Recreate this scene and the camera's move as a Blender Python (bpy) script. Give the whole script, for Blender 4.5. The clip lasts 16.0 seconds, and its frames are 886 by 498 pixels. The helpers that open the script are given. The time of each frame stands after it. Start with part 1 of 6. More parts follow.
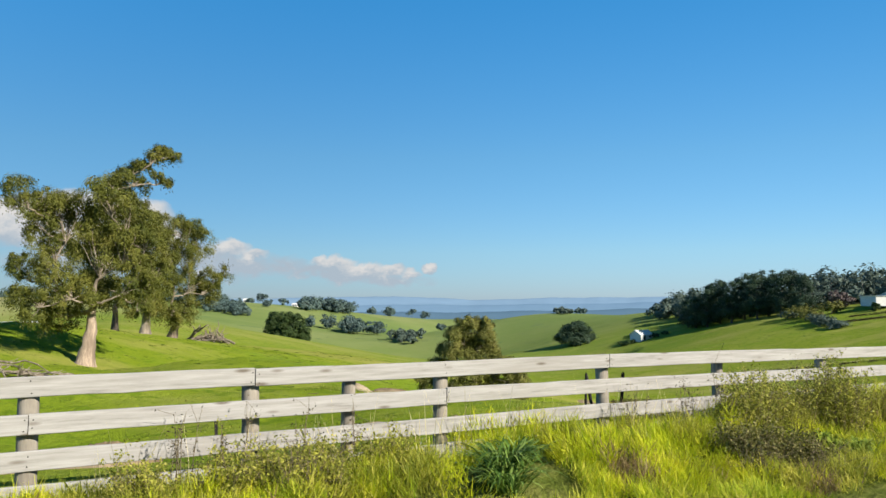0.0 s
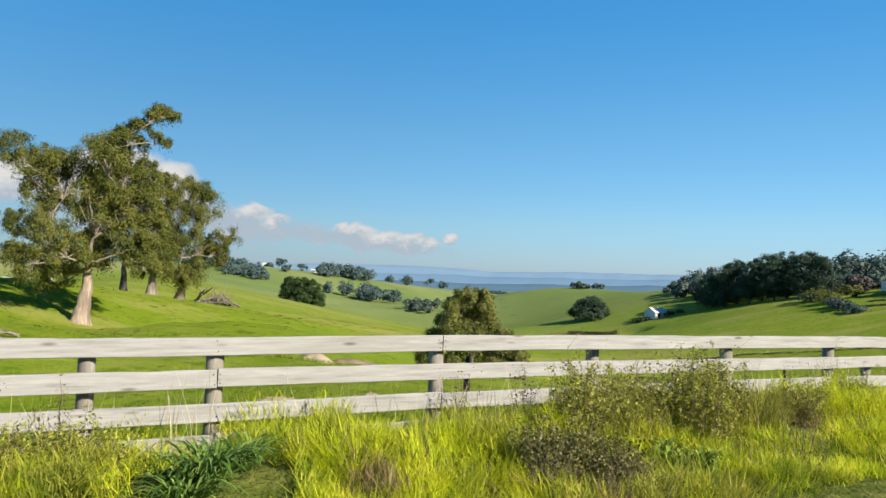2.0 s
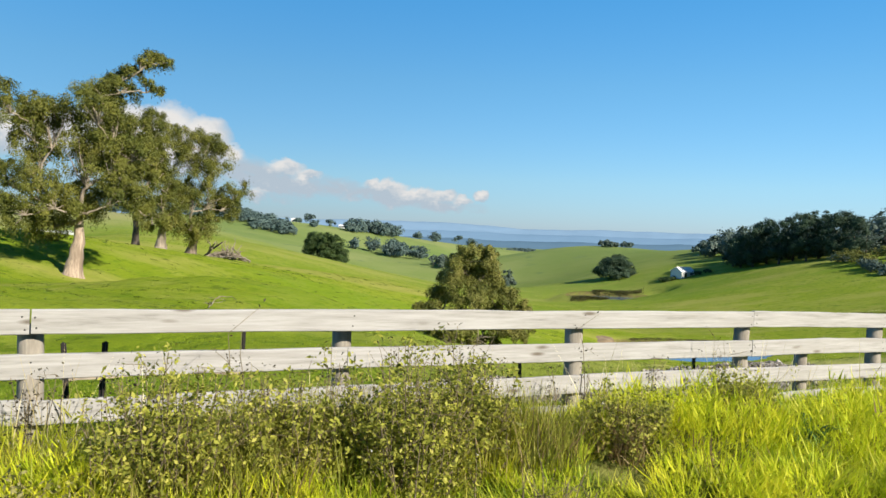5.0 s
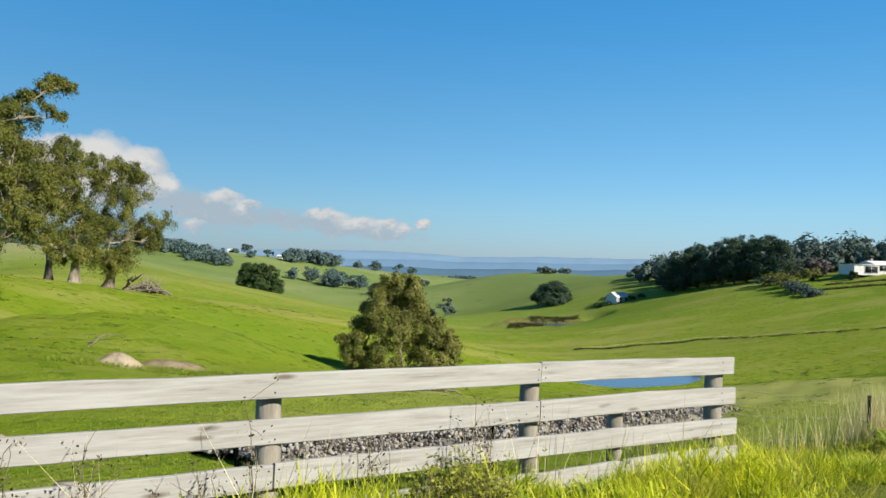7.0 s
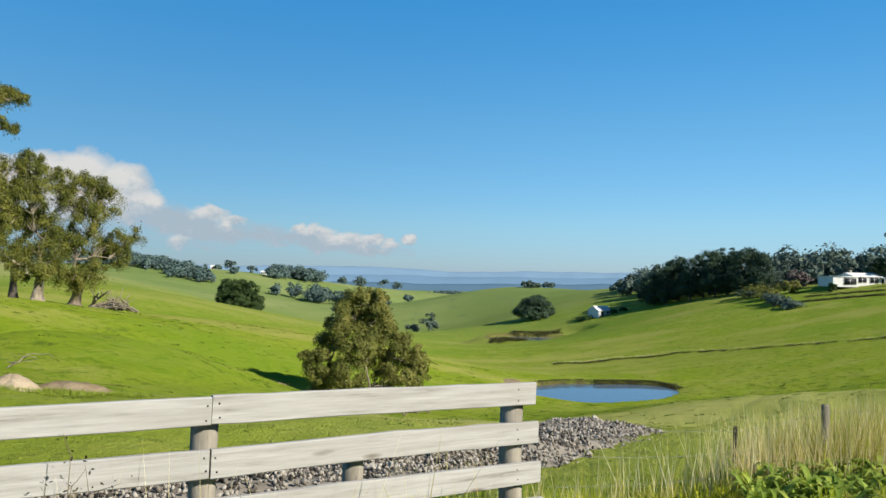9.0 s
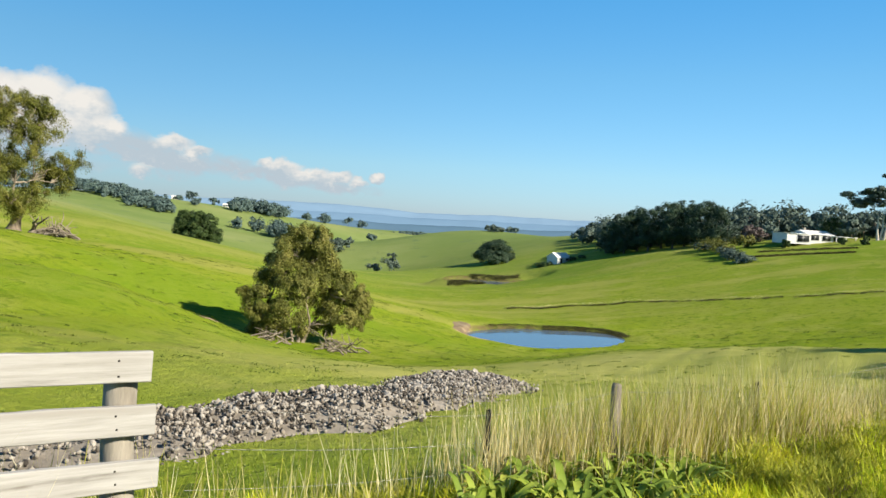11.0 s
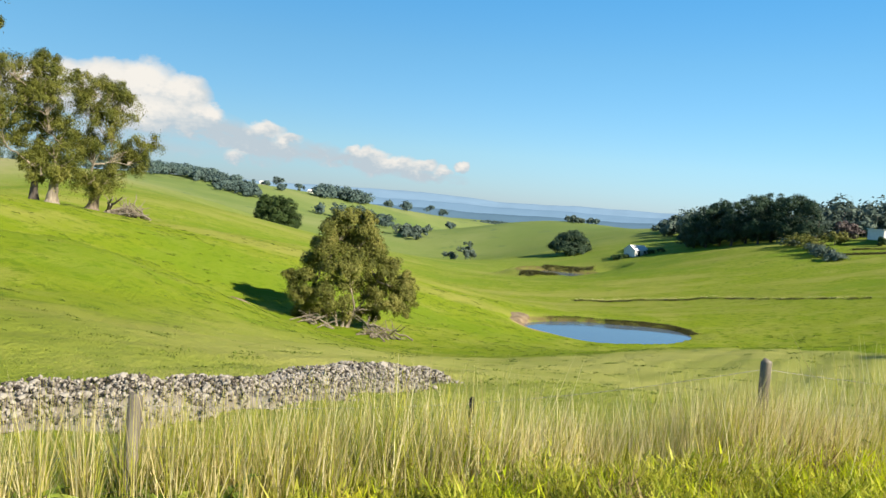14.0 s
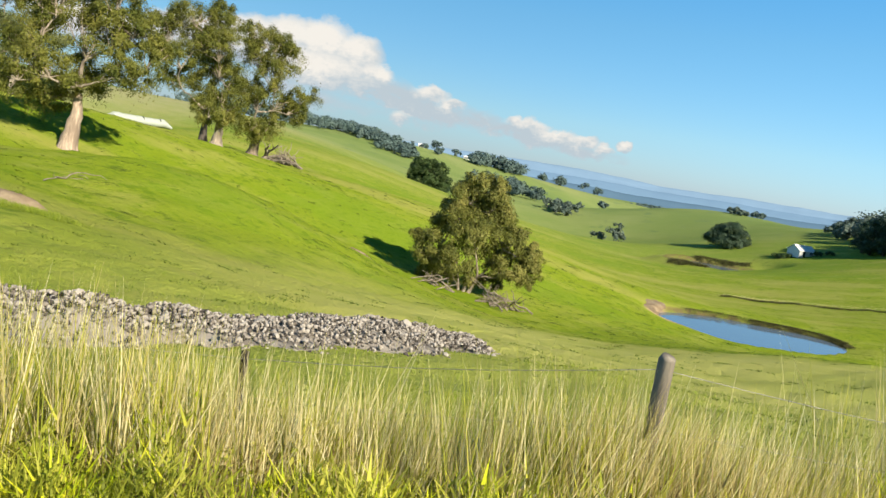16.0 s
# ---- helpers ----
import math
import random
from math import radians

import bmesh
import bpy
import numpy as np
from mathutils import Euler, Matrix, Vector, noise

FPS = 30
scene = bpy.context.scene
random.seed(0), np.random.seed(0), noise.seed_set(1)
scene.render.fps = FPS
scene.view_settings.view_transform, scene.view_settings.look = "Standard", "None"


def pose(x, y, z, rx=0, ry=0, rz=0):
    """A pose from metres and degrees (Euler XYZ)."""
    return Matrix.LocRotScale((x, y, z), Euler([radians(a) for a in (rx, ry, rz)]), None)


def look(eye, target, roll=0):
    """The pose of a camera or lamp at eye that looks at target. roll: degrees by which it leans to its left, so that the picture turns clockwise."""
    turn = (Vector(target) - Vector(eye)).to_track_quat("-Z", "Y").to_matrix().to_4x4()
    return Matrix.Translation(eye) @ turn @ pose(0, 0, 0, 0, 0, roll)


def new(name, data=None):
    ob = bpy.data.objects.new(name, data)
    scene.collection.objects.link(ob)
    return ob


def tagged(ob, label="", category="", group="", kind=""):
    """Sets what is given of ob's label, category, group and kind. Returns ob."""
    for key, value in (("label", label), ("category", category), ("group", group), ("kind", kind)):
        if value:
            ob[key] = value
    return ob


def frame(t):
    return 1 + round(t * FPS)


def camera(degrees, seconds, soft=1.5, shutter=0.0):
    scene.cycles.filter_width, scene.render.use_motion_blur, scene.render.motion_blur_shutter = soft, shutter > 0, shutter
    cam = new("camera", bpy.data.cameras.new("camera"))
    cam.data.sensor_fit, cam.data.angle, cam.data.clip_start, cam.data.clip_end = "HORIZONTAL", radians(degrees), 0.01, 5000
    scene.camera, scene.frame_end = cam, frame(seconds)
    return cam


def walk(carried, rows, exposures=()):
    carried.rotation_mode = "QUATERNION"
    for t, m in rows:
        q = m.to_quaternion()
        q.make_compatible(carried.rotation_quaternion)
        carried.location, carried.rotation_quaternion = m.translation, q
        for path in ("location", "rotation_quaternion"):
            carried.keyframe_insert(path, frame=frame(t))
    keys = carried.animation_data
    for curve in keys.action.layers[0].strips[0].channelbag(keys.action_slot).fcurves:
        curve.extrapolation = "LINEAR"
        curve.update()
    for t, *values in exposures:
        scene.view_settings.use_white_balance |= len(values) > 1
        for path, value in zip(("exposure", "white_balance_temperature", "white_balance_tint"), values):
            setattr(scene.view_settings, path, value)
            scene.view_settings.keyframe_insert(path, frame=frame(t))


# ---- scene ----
# BEGIN CAMERA
# seconds, eye x, y, z, heading, tilt and lean in degrees
PATH = [
    (0, -2.312, -5.791, 1.990, 0.25, 3.89, -0.17),
    (0.5, -1.699, -5.524, 2.008, 1.51, 3.50, 2.85),
    (1, -1.094, -5.107, 2.012, 0.49, 3.05, 3.34),
    (1.5, -0.536, -4.752, 2.015, -0.56, 2.47, 1.68),
    (2, 0.056, -4.335, 2.001, -1.35, 1.60, 1.75),
    (2.5, 0.627, -3.907, 2.002, -3.44, 0.52, 2.87),
    (3, 1.234, -3.433, 1.990, -6.58, -0.74, 3.36),
    (3.5, 1.679, -2.882, 1.992, -9.37, -1.70, 3.16),
    (4, 2.142, -2.244, 1.955, -9.39, -2.07, 2.72),
    (4.5, 2.522, -1.562, 1.947, -6.75, -2.08, 2.53),
    (5, 3.024, -0.962, 1.962, -3.57, -1.81, 2.27),
    (7.5, 5.595, 1.559, 2.036, 1.01, 1.50, 1.32),
    (8, 6.206, 1.966, 2.005, -0.00, 2.22, -0.05),
    (8.5, 6.693, 2.426, 1.962, 0.62, 1.84, 0.58),
    (9, 7.200, 2.827, 1.939, 1.83, 1.71, 1.13),
    (11.5, 10.037, 4.811, 1.952, 5.46, -3.11, 4.41),
    (12, 10.674, 5.122, 1.944, 6.79, -2.47, 5.26),
    (12.5, 11.339, 5.378, 1.925, 8.70, -2.25, 5.65),
    (13, 12.035, 5.696, 1.932, 9.23, -2.20, 5.76),
    (13.5, 12.625, 5.925, 1.911, 4.10, -2.91, 4.98),
    (14, 13.231, 6.223, 1.915, -1.74, -3.99, 4.64),
    (14.5, 13.760, 6.498, 1.889, -6.13, -4.93, 5.57),
    (15, 14.290, 7.042, 1.838, -8.78, -5.34, 7.30),
    (15.5, 14.813, 7.617, 1.770, -10.92, -6.30, 8.51),
    (16, 15.248, 8.109, 1.701, -12.90, -7.57, 9.68),
]


def aimed(x, y, z, heading, tilt, lean):
    a, b = radians(heading), radians(tilt)
    way = Vector((math.sin(a) * math.cos(b), math.cos(a) * math.cos(b), math.sin(b)))
    return look((x, y, z), Vector((x, y, z)) + way * 10, lean)


cam = camera(61.61, 16.0)
EXPOSURE = ((0, 0.86, 6600, 10), (2, 0.88, 6620, 10), (3.5, 0.96, 6640, 10), (5, 0.98, 6640, 10), (7.3, 0.79, 6480, 8), (9.2, 0.81, 6480, 8), (11.3, 1.10, 6880, 9), (13.0, 1.13, 6900, 9), (16, 1.12, 6980, 9))
walk(cam, [(t, aimed(*row)) for t, *row in PATH], EXPOSURE)
# END CAMERA

# ---------------------------------------------------------------- light
SUN_HEADING, SUN_HEIGHT = 126.0, 31.0
world = bpy.data.worlds.new("world")
scene.world = world
world.use_nodes = True
wt = world.node_tree
wt.nodes.clear()
sky = wt.nodes.new("ShaderNodeTexSky")
sky.sky_type = "NISHITA"
sky.sun_disc = False
sky.sun_elevation = radians(SUN_HEIGHT)
sky.sun_rotation = radians(360 - SUN_HEADING)
sky.altitude = 50
sky.air_density = 1.0
sky.dust_density = 0.05
sky.ozone_density = 3.0
sky_back = wt.nodes.new("ShaderNodeBackground")
sky_back.inputs["Strength"].default_value = 0.056


def sky_math(how, a, b=None, c=None, clamp=False):
    """A maths node of the sky; numbers and sockets may be mixed."""
    n = wt.nodes.new("ShaderNodeMath")
    n.operation, n.use_clamp = how, clamp
    for k, v in enumerate((a, b, c)):
        if v is None:
            continue
        if isinstance(v, (int, float)):
            n.inputs[k].default_value = v
        else:
            wt.links.new(v, n.inputs[k])
    return n.outputs[0]


# direction of the sky as compass heading and height in degrees
way = wt.nodes.new("ShaderNodeTexCoord").outputs["Generated"]
axes = wt.nodes.new("ShaderNodeSeparateXYZ")
wt.links.new(way, axes.inputs[0])
heading = sky_math("MULTIPLY", sky_math("ARCTAN2", axes.outputs[0], axes.outputs[1]), 57.2958)
height = sky_math("MULTIPLY", sky_math("ARCSINE", axes.outputs[2]), 57.2958)

# the air is bluer aloft, paler and less green towards the horizon
tone = wt.nodes.new("ShaderNodeValToRGB")
for k, (at, col) in enumerate(((0.0, (0.44, 0.64, 1.08)), (0.04, (0.56, 0.81, 1.07)), (0.12, (0.55, 1.00, 1.20)), (0.25, (0.34, 1.25, 1.64)), (0.5, (0.24, 0.60, 0.80)))):
    el = tone.color_ramp.elements[k] if k < 2 else tone.color_ramp.elements.new(at)
    el.position, el.color = at, (*col, 1.0)
wt.links.new(sky_math("DIVIDE", height, 90.0, None, True), tone.inputs["Fac"])
clear = wt.nodes.new("ShaderNodeMix")
clear.data_type, clear.blend_type = "RGBA", "MULTIPLY"
clear.inputs["Factor"].default_value = 1.0
wt.links.new(sky.outputs["Color"], clear.inputs[6])
wt.links.new(tone.outputs["Color"], clear.inputs[7])
wt.links.new(clear.outputs[2], sky_back.inputs["Color"])
# clean sea air: the sky away from the sun is nearly as bright as beside it
even = sky_math("COSINE", sky_math("DIVIDE", sky_math("SUBTRACT", heading, SUN_HEADING - 180.0), 57.2958))
wt.links.new(sky_math("MULTIPLY_ADD", even, 0.016, 0.0505), sky_back.inputs["Strength"])

# heaps of fair-weather cloud: heading, height, half width, half height, whiteness
CLOUDS = ((-33.5, 5.0, 3.4, 1.5, 1.0), (-29.5, 5.3, 3.0, 1.7, 1.0), (-26.8, 5.7, 2.9, 1.7, 1.0), (-24.3, 5.9, 2.4, 1.8, 1.0), (-21.7, 5.4, 1.7, 1.7, 1.0), (-24.8, 4.1, 4.2, 1.3, 0.9), (-19.9, 4.6, 1.2, 0.7, 0.8),
          (-40.0, 4.4, 4.4, 1.2, 0.9), (-20.5, 3.7, 3.4, 1.1, 0.47), (-27.0, 2.7, 4.5, 0.9, 0.35),
          (-15.9, 3.85, 1.5, 0.7, 0.72), (-14.2, 3.35, 1.0, 0.45, 0.6), (-16.8, 3.0, 2.8, 1.0, 0.47), (-12.4, 2.6, 2.6, 0.8, 0.38), (-17.7, 1.75, 0.8, 0.5, 0.52), (-15.4, 2.0, 2.4, 0.7, 0.40),
          (-9.1, 3.05, 0.9, 0.5, 0.6), (-7.8, 2.8, 1.6, 0.58, 0.62), (-5.6, 2.4, 1.6, 0.55, 0.62), (-3.9, 2.2, 1.2, 0.5, 0.68), (-2.3, 1.95, 0.8, 0.42, 0.6), (-0.85, 2.3, 0.5, 0.42, 0.85),
          (-6.6, 2.0, 3.8, 0.75, 0.49), (-8.0, 2.3, 2.6, 0.7, 0.49), (-3.0, 1.4, 2.4, 0.4, 0.3), (-23.0, 1.9, 5.0, 0.6, 0.22))


def sky_noise(scale, detail, rough, stretch=(1, 1, 1.5)):
    m = wt.nodes.new("ShaderNodeMapping")
    m.inputs["Scale"].default_value = stretch
    wt.links.new(way, m.inputs["Vector"])
    n = wt.nodes.new("ShaderNodeTexNoise")
    n.inputs["Scale"].default_value, n.inputs["Detail"].default_value, n.inputs["Roughness"].default_value = scale, detail, rough
    wt.links.new(m.outputs[0], n.inputs["Vector"])
    return sky_math("SUBTRACT", n.outputs["Fac"], 0.5)


billow = sky_noise(38.0, 5, 0.55)
fray = sky_noise(150.0, 5, 0.6)
sway = sky_noise(24.0, 3, 0.5, (1, 1, 1))
warped = sky_math("MULTIPLY_ADD", sway, 2.2, heading)
raised = sky_math("MULTIPLY_ADD", billow, 1.6, sky_math("MULTIPLY_ADD", fray, 0.45, height))
heap, lit, veil = None, None, None
for head, up, wide, high, white in CLOUDS:
    a = sky_math("DIVIDE", sky_math("SUBTRACT", warped, head), wide)
    b = sky_math("DIVIDE", sky_math("SUBTRACT", raised, up), high)
    r = sky_math("SQRT", sky_math("ADD", sky_math("MULTIPLY", a, a), sky_math("MULTIPLY", b, b)))
    inside = sky_math("MULTIPLY", sky_math("SUBTRACT", 1.25, r, None, True), white if white >= 0.5 else 1.0)
    if white < 0.5:
        soft = sky_math("MULTIPLY", inside, white * 4.2)
        veil = soft if veil is None else sky_math("ADD", veil, soft)
    else:
        heap = inside if heap is None else sky_math("MAXIMUM", heap, inside)
        glow = sky_math("MULTIPLY", sky_math("POWER", inside, 0.5), sky_math("MULTIPLY_ADD", b, 0.42, 0.48))
        lit = glow if lit is None else sky_math("MAXIMUM", lit, glow)
edge = sky_math("DIVIDE", sky_math("SUBTRACT", heap, 0.03), 0.46, None, True)
edge = sky_math("MULTIPLY", edge, sky_math("SUBTRACT", 2.0, edge))
veil = sky_math("MULTIPLY", veil, sky_math("MULTIPLY_ADD", billow, 1.6, 0.62), None, True)
cover = sky_math("MAXIMUM", edge, veil, None, True)
shade = wt.nodes.new("ShaderNodeValToRGB")
for k, (at, col) in enumerate(((0.05, (0.56, 0.68, 0.80)), (0.28, (0.72, 0.79, 0.86)), (0.56, (1.0, 0.99, 0.98)))):
    el = shade.color_ramp.elements[k] if k < 2 else shade.color_ramp.elements.new(at)
    el.position, el.color = at, (*col, 1.0)
wt.links.new(sky_math("MULTIPLY_ADD", fray, 0.35, sky_math("MULTIPLY_ADD", billow, 0.6, lit)), shade.inputs["Fac"])
cloud_back = wt.nodes.new("ShaderNodeBackground")
cloud_back.inputs["Strength"].default_value = 0.41
wt.links.new(shade.outputs["Color"], cloud_back.inputs["Color"])
blend = wt.nodes.new("ShaderNodeMixShader")
wt.links.new(cover, blend.inputs["Fac"])
wt.links.new(sky_back.outputs["Background"], blend.inputs[1])
wt.links.new(cloud_back.outputs["Background"], blend.inputs[2])
sky_out = wt.nodes.new("ShaderNodeOutputWorld")
wt.links.new(blend.outputs["Shader"], sky_out.inputs["Surface"])

sun_data = bpy.data.lights.new("sun", "SUN")
sun_data.energy = 5.0
sun_data.angle = radians(0.5)
sun_data.color = (1.0, 0.93, 0.82)
sun = new("sun", sun_data)
sa, sb = radians(SUN_HEADING), radians(SUN_HEIGHT)
to_sun = Vector((math.sin(sa) * math.cos(sb), math.cos(sa) * math.cos(sb), math.sin(sb)))
sun.matrix_world = look(to_sun * 50, (0, 0, 0))


# ---------------------------------------------------------------- materials
def material(name):
    m = bpy.data.materials.new(name)
    m.use_nodes = True
    t = m.node_tree
    t.nodes.clear()
    out = t.nodes.new("ShaderNodeOutputMaterial")
    bsdf = t.nodes.new("ShaderNodeBsdfPrincipled")
    t.links.new(bsdf.outputs["BSDF"], out.inputs["Surface"])
    return m, t, bsdf, out


def noise_at(t, scale, detail=4.0, rough=0.55, vector=None):
    n = t.nodes.new("ShaderNodeTexNoise")
    n.inputs["Scale"].default_value = scale
    n.inputs["Detail"].default_value = detail
    n.inputs["Roughness"].default_value = rough
    if vector:
        t.links.new(vector, n.inputs["Vector"])
    return n.outputs["Fac"]


def ramp(t, fac, stops):
    r = t.nodes.new("ShaderNodeValToRGB")
    el = r.color_ramp.elements
    while len(el) < len(stops):
        el.new(0.5)
    for e, (p, c) in zip(el, stops):
        e.position, e.color = p, (*c, 1.0)
    t.links.new(fac, r.inputs["Fac"])
    return r.outputs["Color"]


def mixed(t, fac, a, b, how="MIX"):
    n = t.nodes.new("ShaderNodeMix")
    n.data_type, n.blend_type = "RGBA", how
    if isinstance(fac, float):
        n.inputs["Factor"].default_value = fac
    else:
        t.links.new(fac, n.inputs["Factor"])
    for socket, v in ((n.inputs[6], a), (n.inputs[7], b)):
        if isinstance(v, tuple):
            socket.default_value = (*v, 1.0)
        else:
            t.links.new(v, socket)
    return n.outputs[2]


def coords(t, scale=(1, 1, 1), kind="Object"):
    if kind == "World":
        src = t.nodes.new("ShaderNodeNewGeometry").outputs["Position"]
    else:
        src = t.nodes.new("ShaderNodeTexCoord").outputs[kind]
    m = t.nodes.new("ShaderNodeMapping")
    m.inputs["Scale"].default_value = scale
    t.links.new(src, m.inputs["Vector"])
    return m.outputs["Vector"]


def bumped(t, bsdf, height, strength=0.3, distance=0.02):
    b = t.nodes.new("ShaderNodeBump")
    b.inputs["Strength"].default_value = strength
    b.inputs["Distance"].default_value = distance
    t.links.new(height, b.inputs["Height"])
    t.links.new(b.outputs["Normal"], bsdf.inputs["Normal"])


def stepped(t, fac, lo, hi):
    n = t.nodes.new("ShaderNodeMapRange")
    n.interpolation_type = "SMOOTHSTEP"
    n.inputs["From Min"].default_value, n.inputs["From Max"].default_value = lo, hi
    t.links.new(fac, n.inputs["Value"])
    return n.outputs["Result"]


def plain(name, stops, scale=3.0, rough=0.8, metal=0.0, bump=0.3, deep=0.02, stretch=(1, 1, 1), spec=0.3):
    """A surface whose colour wanders between the stops at two scales, with fine relief."""
    m, t, b, _ = material(name)
    v = coords(t, stretch)
    big = noise_at(t, scale, 5, 0.6, v)
    fine = noise_at(t, scale * 9, 4, 0.65, v)
    c = ramp(t, big, stops)
    c = mixed(t, 0.35, c, ramp(t, fine, [(0.3, (0.35, 0.35, 0.35)), (0.7, (1.0, 1.0, 1.0))]), "MULTIPLY")
    t.links.new(c, b.inputs["Base Color"])
    b.inputs["Roughness"].default_value = rough
    b.inputs["Metallic"].default_value = metal
    b.inputs["Specular IOR Level"].default_value = spec
    bumped(t, b, fine, bump, deep)
    return m


def leafy(name, stops, through_light=0.35, rough=0.55, own=1.0, patch_size=0.55):
    """Leaves and blades: colour differs from piece to piece, some light passes through."""
    m, t, b, out = material(name)
    r = t.nodes.new("ShaderNodeNewGeometry").outputs["Random Per Island"]
    patch = noise_at(t, patch_size, 3, 0.5, coords(t, (1, 1, 1), "World"))
    add = t.nodes.new("ShaderNodeMath")
    add.operation = "MULTIPLY_ADD"
    t.links.new(patch, add.inputs[0])
    add.inputs[1].default_value = 0.9 + 1.6 * (1 - own)
    add.inputs[2].default_value = 0.5 * (1 - own) - 0.5 * add.inputs[1].default_value
    mine = t.nodes.new("ShaderNodeMath")
    mine.operation = "MULTIPLY"
    t.links.new(r, mine.inputs[0])
    mine.inputs[1].default_value = own
    tot = t.nodes.new("ShaderNodeMath")
    tot.operation = "ADD"
    t.links.new(mine.outputs[0], tot.inputs[0])
    t.links.new(add.outputs[0], tot.inputs[1])
    c = ramp(t, tot.outputs[0], stops)
    t.links.new(c, b.inputs["Base Color"])
    b.inputs["Roughness"].default_value = rough
    b.inputs["Specular IOR Level"].default_value = 0.15
    tr = t.nodes.new("ShaderNodeBsdfTranslucent")
    t.links.new(c, tr.inputs["Color"])
    mix = t.nodes.new("ShaderNodeMixShader")
    mix.inputs["Fac"].default_value = through_light
    t.links.new(b.outputs["BSDF"], mix.inputs[1])
    t.links.new(tr.outputs["BSDF"], mix.inputs[2])
    t.links.new(mix.outputs["Shader"], out.inputs["Surface"])
    return m


def pasture():
    m, t, b, _ = material("pasture")
    v = coords(t, (1, 1, 1), "World")
    broad = noise_at(t, 0.018, 4, 0.55, v)
    mid = noise_at(t, 0.16, 5, 0.6, v)
    fine = noise_at(t, 2.6, 6, 0.7, v)
    tiny = noise_at(t, 14.0, 3, 0.7, v)
    c = ramp(t, broad, [(0.3, (0.157, 0.220, 0.014)), (0.5, (0.193, 0.250, 0.021)), (0.7, (0.238, 0.267, 0.042))])
    c = mixed(t, stepped(t, mid, 0.45, 0.72), c, (0.253, 0.275, 0.052))
    clump = noise_at(t, 0.75, 5, 0.7, v)
    c = mixed(t, stepped(t, clump, 0.52, 0.64), c, (0.117, 0.180, 0.013))
    c = mixed(t, stepped(t, fine, 0.52, 0.74), c, (0.115, 0.174, 0.014))
    tuft = noise_at(t, 0.42, 8, 0.85, v)
    c = mixed(t, stepped(t, tuft, 0.57, 0.63), c, (0.083, 0.116, 0.016))
    c = mixed(t, 0.45, c, ramp(t, tiny, [(0.3, (0.45, 0.5, 0.4)), (0.7, (1.15, 1.15, 1.0))]), "MULTIPLY")
    drift = noise_at(t, 1.0, 4, 0.6, coords(t, (0.020, 0.055, 0.03), "World"))
    c = mixed(t, mixed(t, 1.0, stepped(t, drift, 0.50, 0.64), (0.55, 0.55, 0.55), "MULTIPLY"), c, (0.290, 0.275, 0.075))
    c = mixed(t, mixed(t, 1.0, stepped(t, drift, 0.47, 0.36), (0.6, 0.6, 0.6), "MULTIPLY"), c, (0.125, 0.205, 0.012))
    # distance haze in the base colour: pasture turns greyer from 110 m to 620 m
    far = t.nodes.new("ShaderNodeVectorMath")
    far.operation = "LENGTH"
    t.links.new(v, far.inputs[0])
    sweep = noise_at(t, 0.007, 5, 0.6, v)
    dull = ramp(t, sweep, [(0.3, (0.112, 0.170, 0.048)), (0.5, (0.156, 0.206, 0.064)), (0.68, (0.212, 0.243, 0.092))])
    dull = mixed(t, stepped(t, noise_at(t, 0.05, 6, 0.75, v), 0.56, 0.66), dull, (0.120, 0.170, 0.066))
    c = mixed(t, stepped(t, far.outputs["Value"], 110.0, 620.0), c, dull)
    # haze tint on the knoll behind the gums as well
    knoll = t.nodes.new("ShaderNodeVectorMath")
    knoll.operation = "DISTANCE"
    t.links.new(v, knoll.inputs[0])
    knoll.inputs[1].default_value = (-225.0, 330.0, 2.0)
    c = mixed(t, mixed(t, 1.0, stepped(t, knoll.outputs["Value"], 130.0, 50.0), ramp(t, mid, [(0.3, (0.6, 0.6, 0.6)), (0.6, (0.95, 0.95, 0.95))]), "MULTIPLY"), c, (0.245, 0.240, 0.120))
    # trodden mud and rough sedge round the pond and the dam
    for middle, turn, half in (((35.7, 118.6, -16.0), 0.2589, (13.2, 8.5, 60.0)), ((48.5, 277.0, -22.0), 0.0, (15.0, 9.0, 60.0))):
        ring = t.nodes.new("ShaderNodeMapping")
        ring.vector_type = "TEXTURE"
        ring.inputs["Location"].default_value = middle
        ring.inputs["Rotation"].default_value = (0, 0, turn)
        ring.inputs["Scale"].default_value = half
        t.links.new(v, ring.inputs["Vector"])
        out = t.nodes.new("ShaderNodeVectorMath")
        out.operation = "LENGTH"
        t.links.new(ring.outputs[0], out.inputs[0])
        mud = mixed(t, stepped(t, clump, 0.42, 0.6), (0.120, 0.098, 0.045), (0.128, 0.145, 0.030))
        worn = mixed(t, 1.0, stepped(t, out.outputs["Value"], 1.20, 1.06), ramp(t, mid, [(0.3, (0.55, 0.55, 0.55)), (0.55, (1.0, 1.0, 1.0))]), "MULTIPLY")
        way = t.nodes.new("ShaderNodeSeparateXYZ")
        t.links.new(ring.outputs[0], way.inputs[0])
        west = stepped(t, way.outputs[0], -0.70, -0.95)
        bank = mixed(t, stepped(t, way.outputs[1], 0.25, 0.55), (0, 0, 0), (1, 1, 1))
        worn = mixed(t, 1.0, worn, mixed(t, west, bank, (1, 1, 1)), "MULTIPLY")
        c = mixed(t, worn, c, mixed(t, west, mud, (0.360, 0.265, 0.150)) if turn else mud)
    # a drier flat of paler grass between the stones and the pond
    flat = t.nodes.new("ShaderNodeVectorMath")
    flat.operation = "DISTANCE"
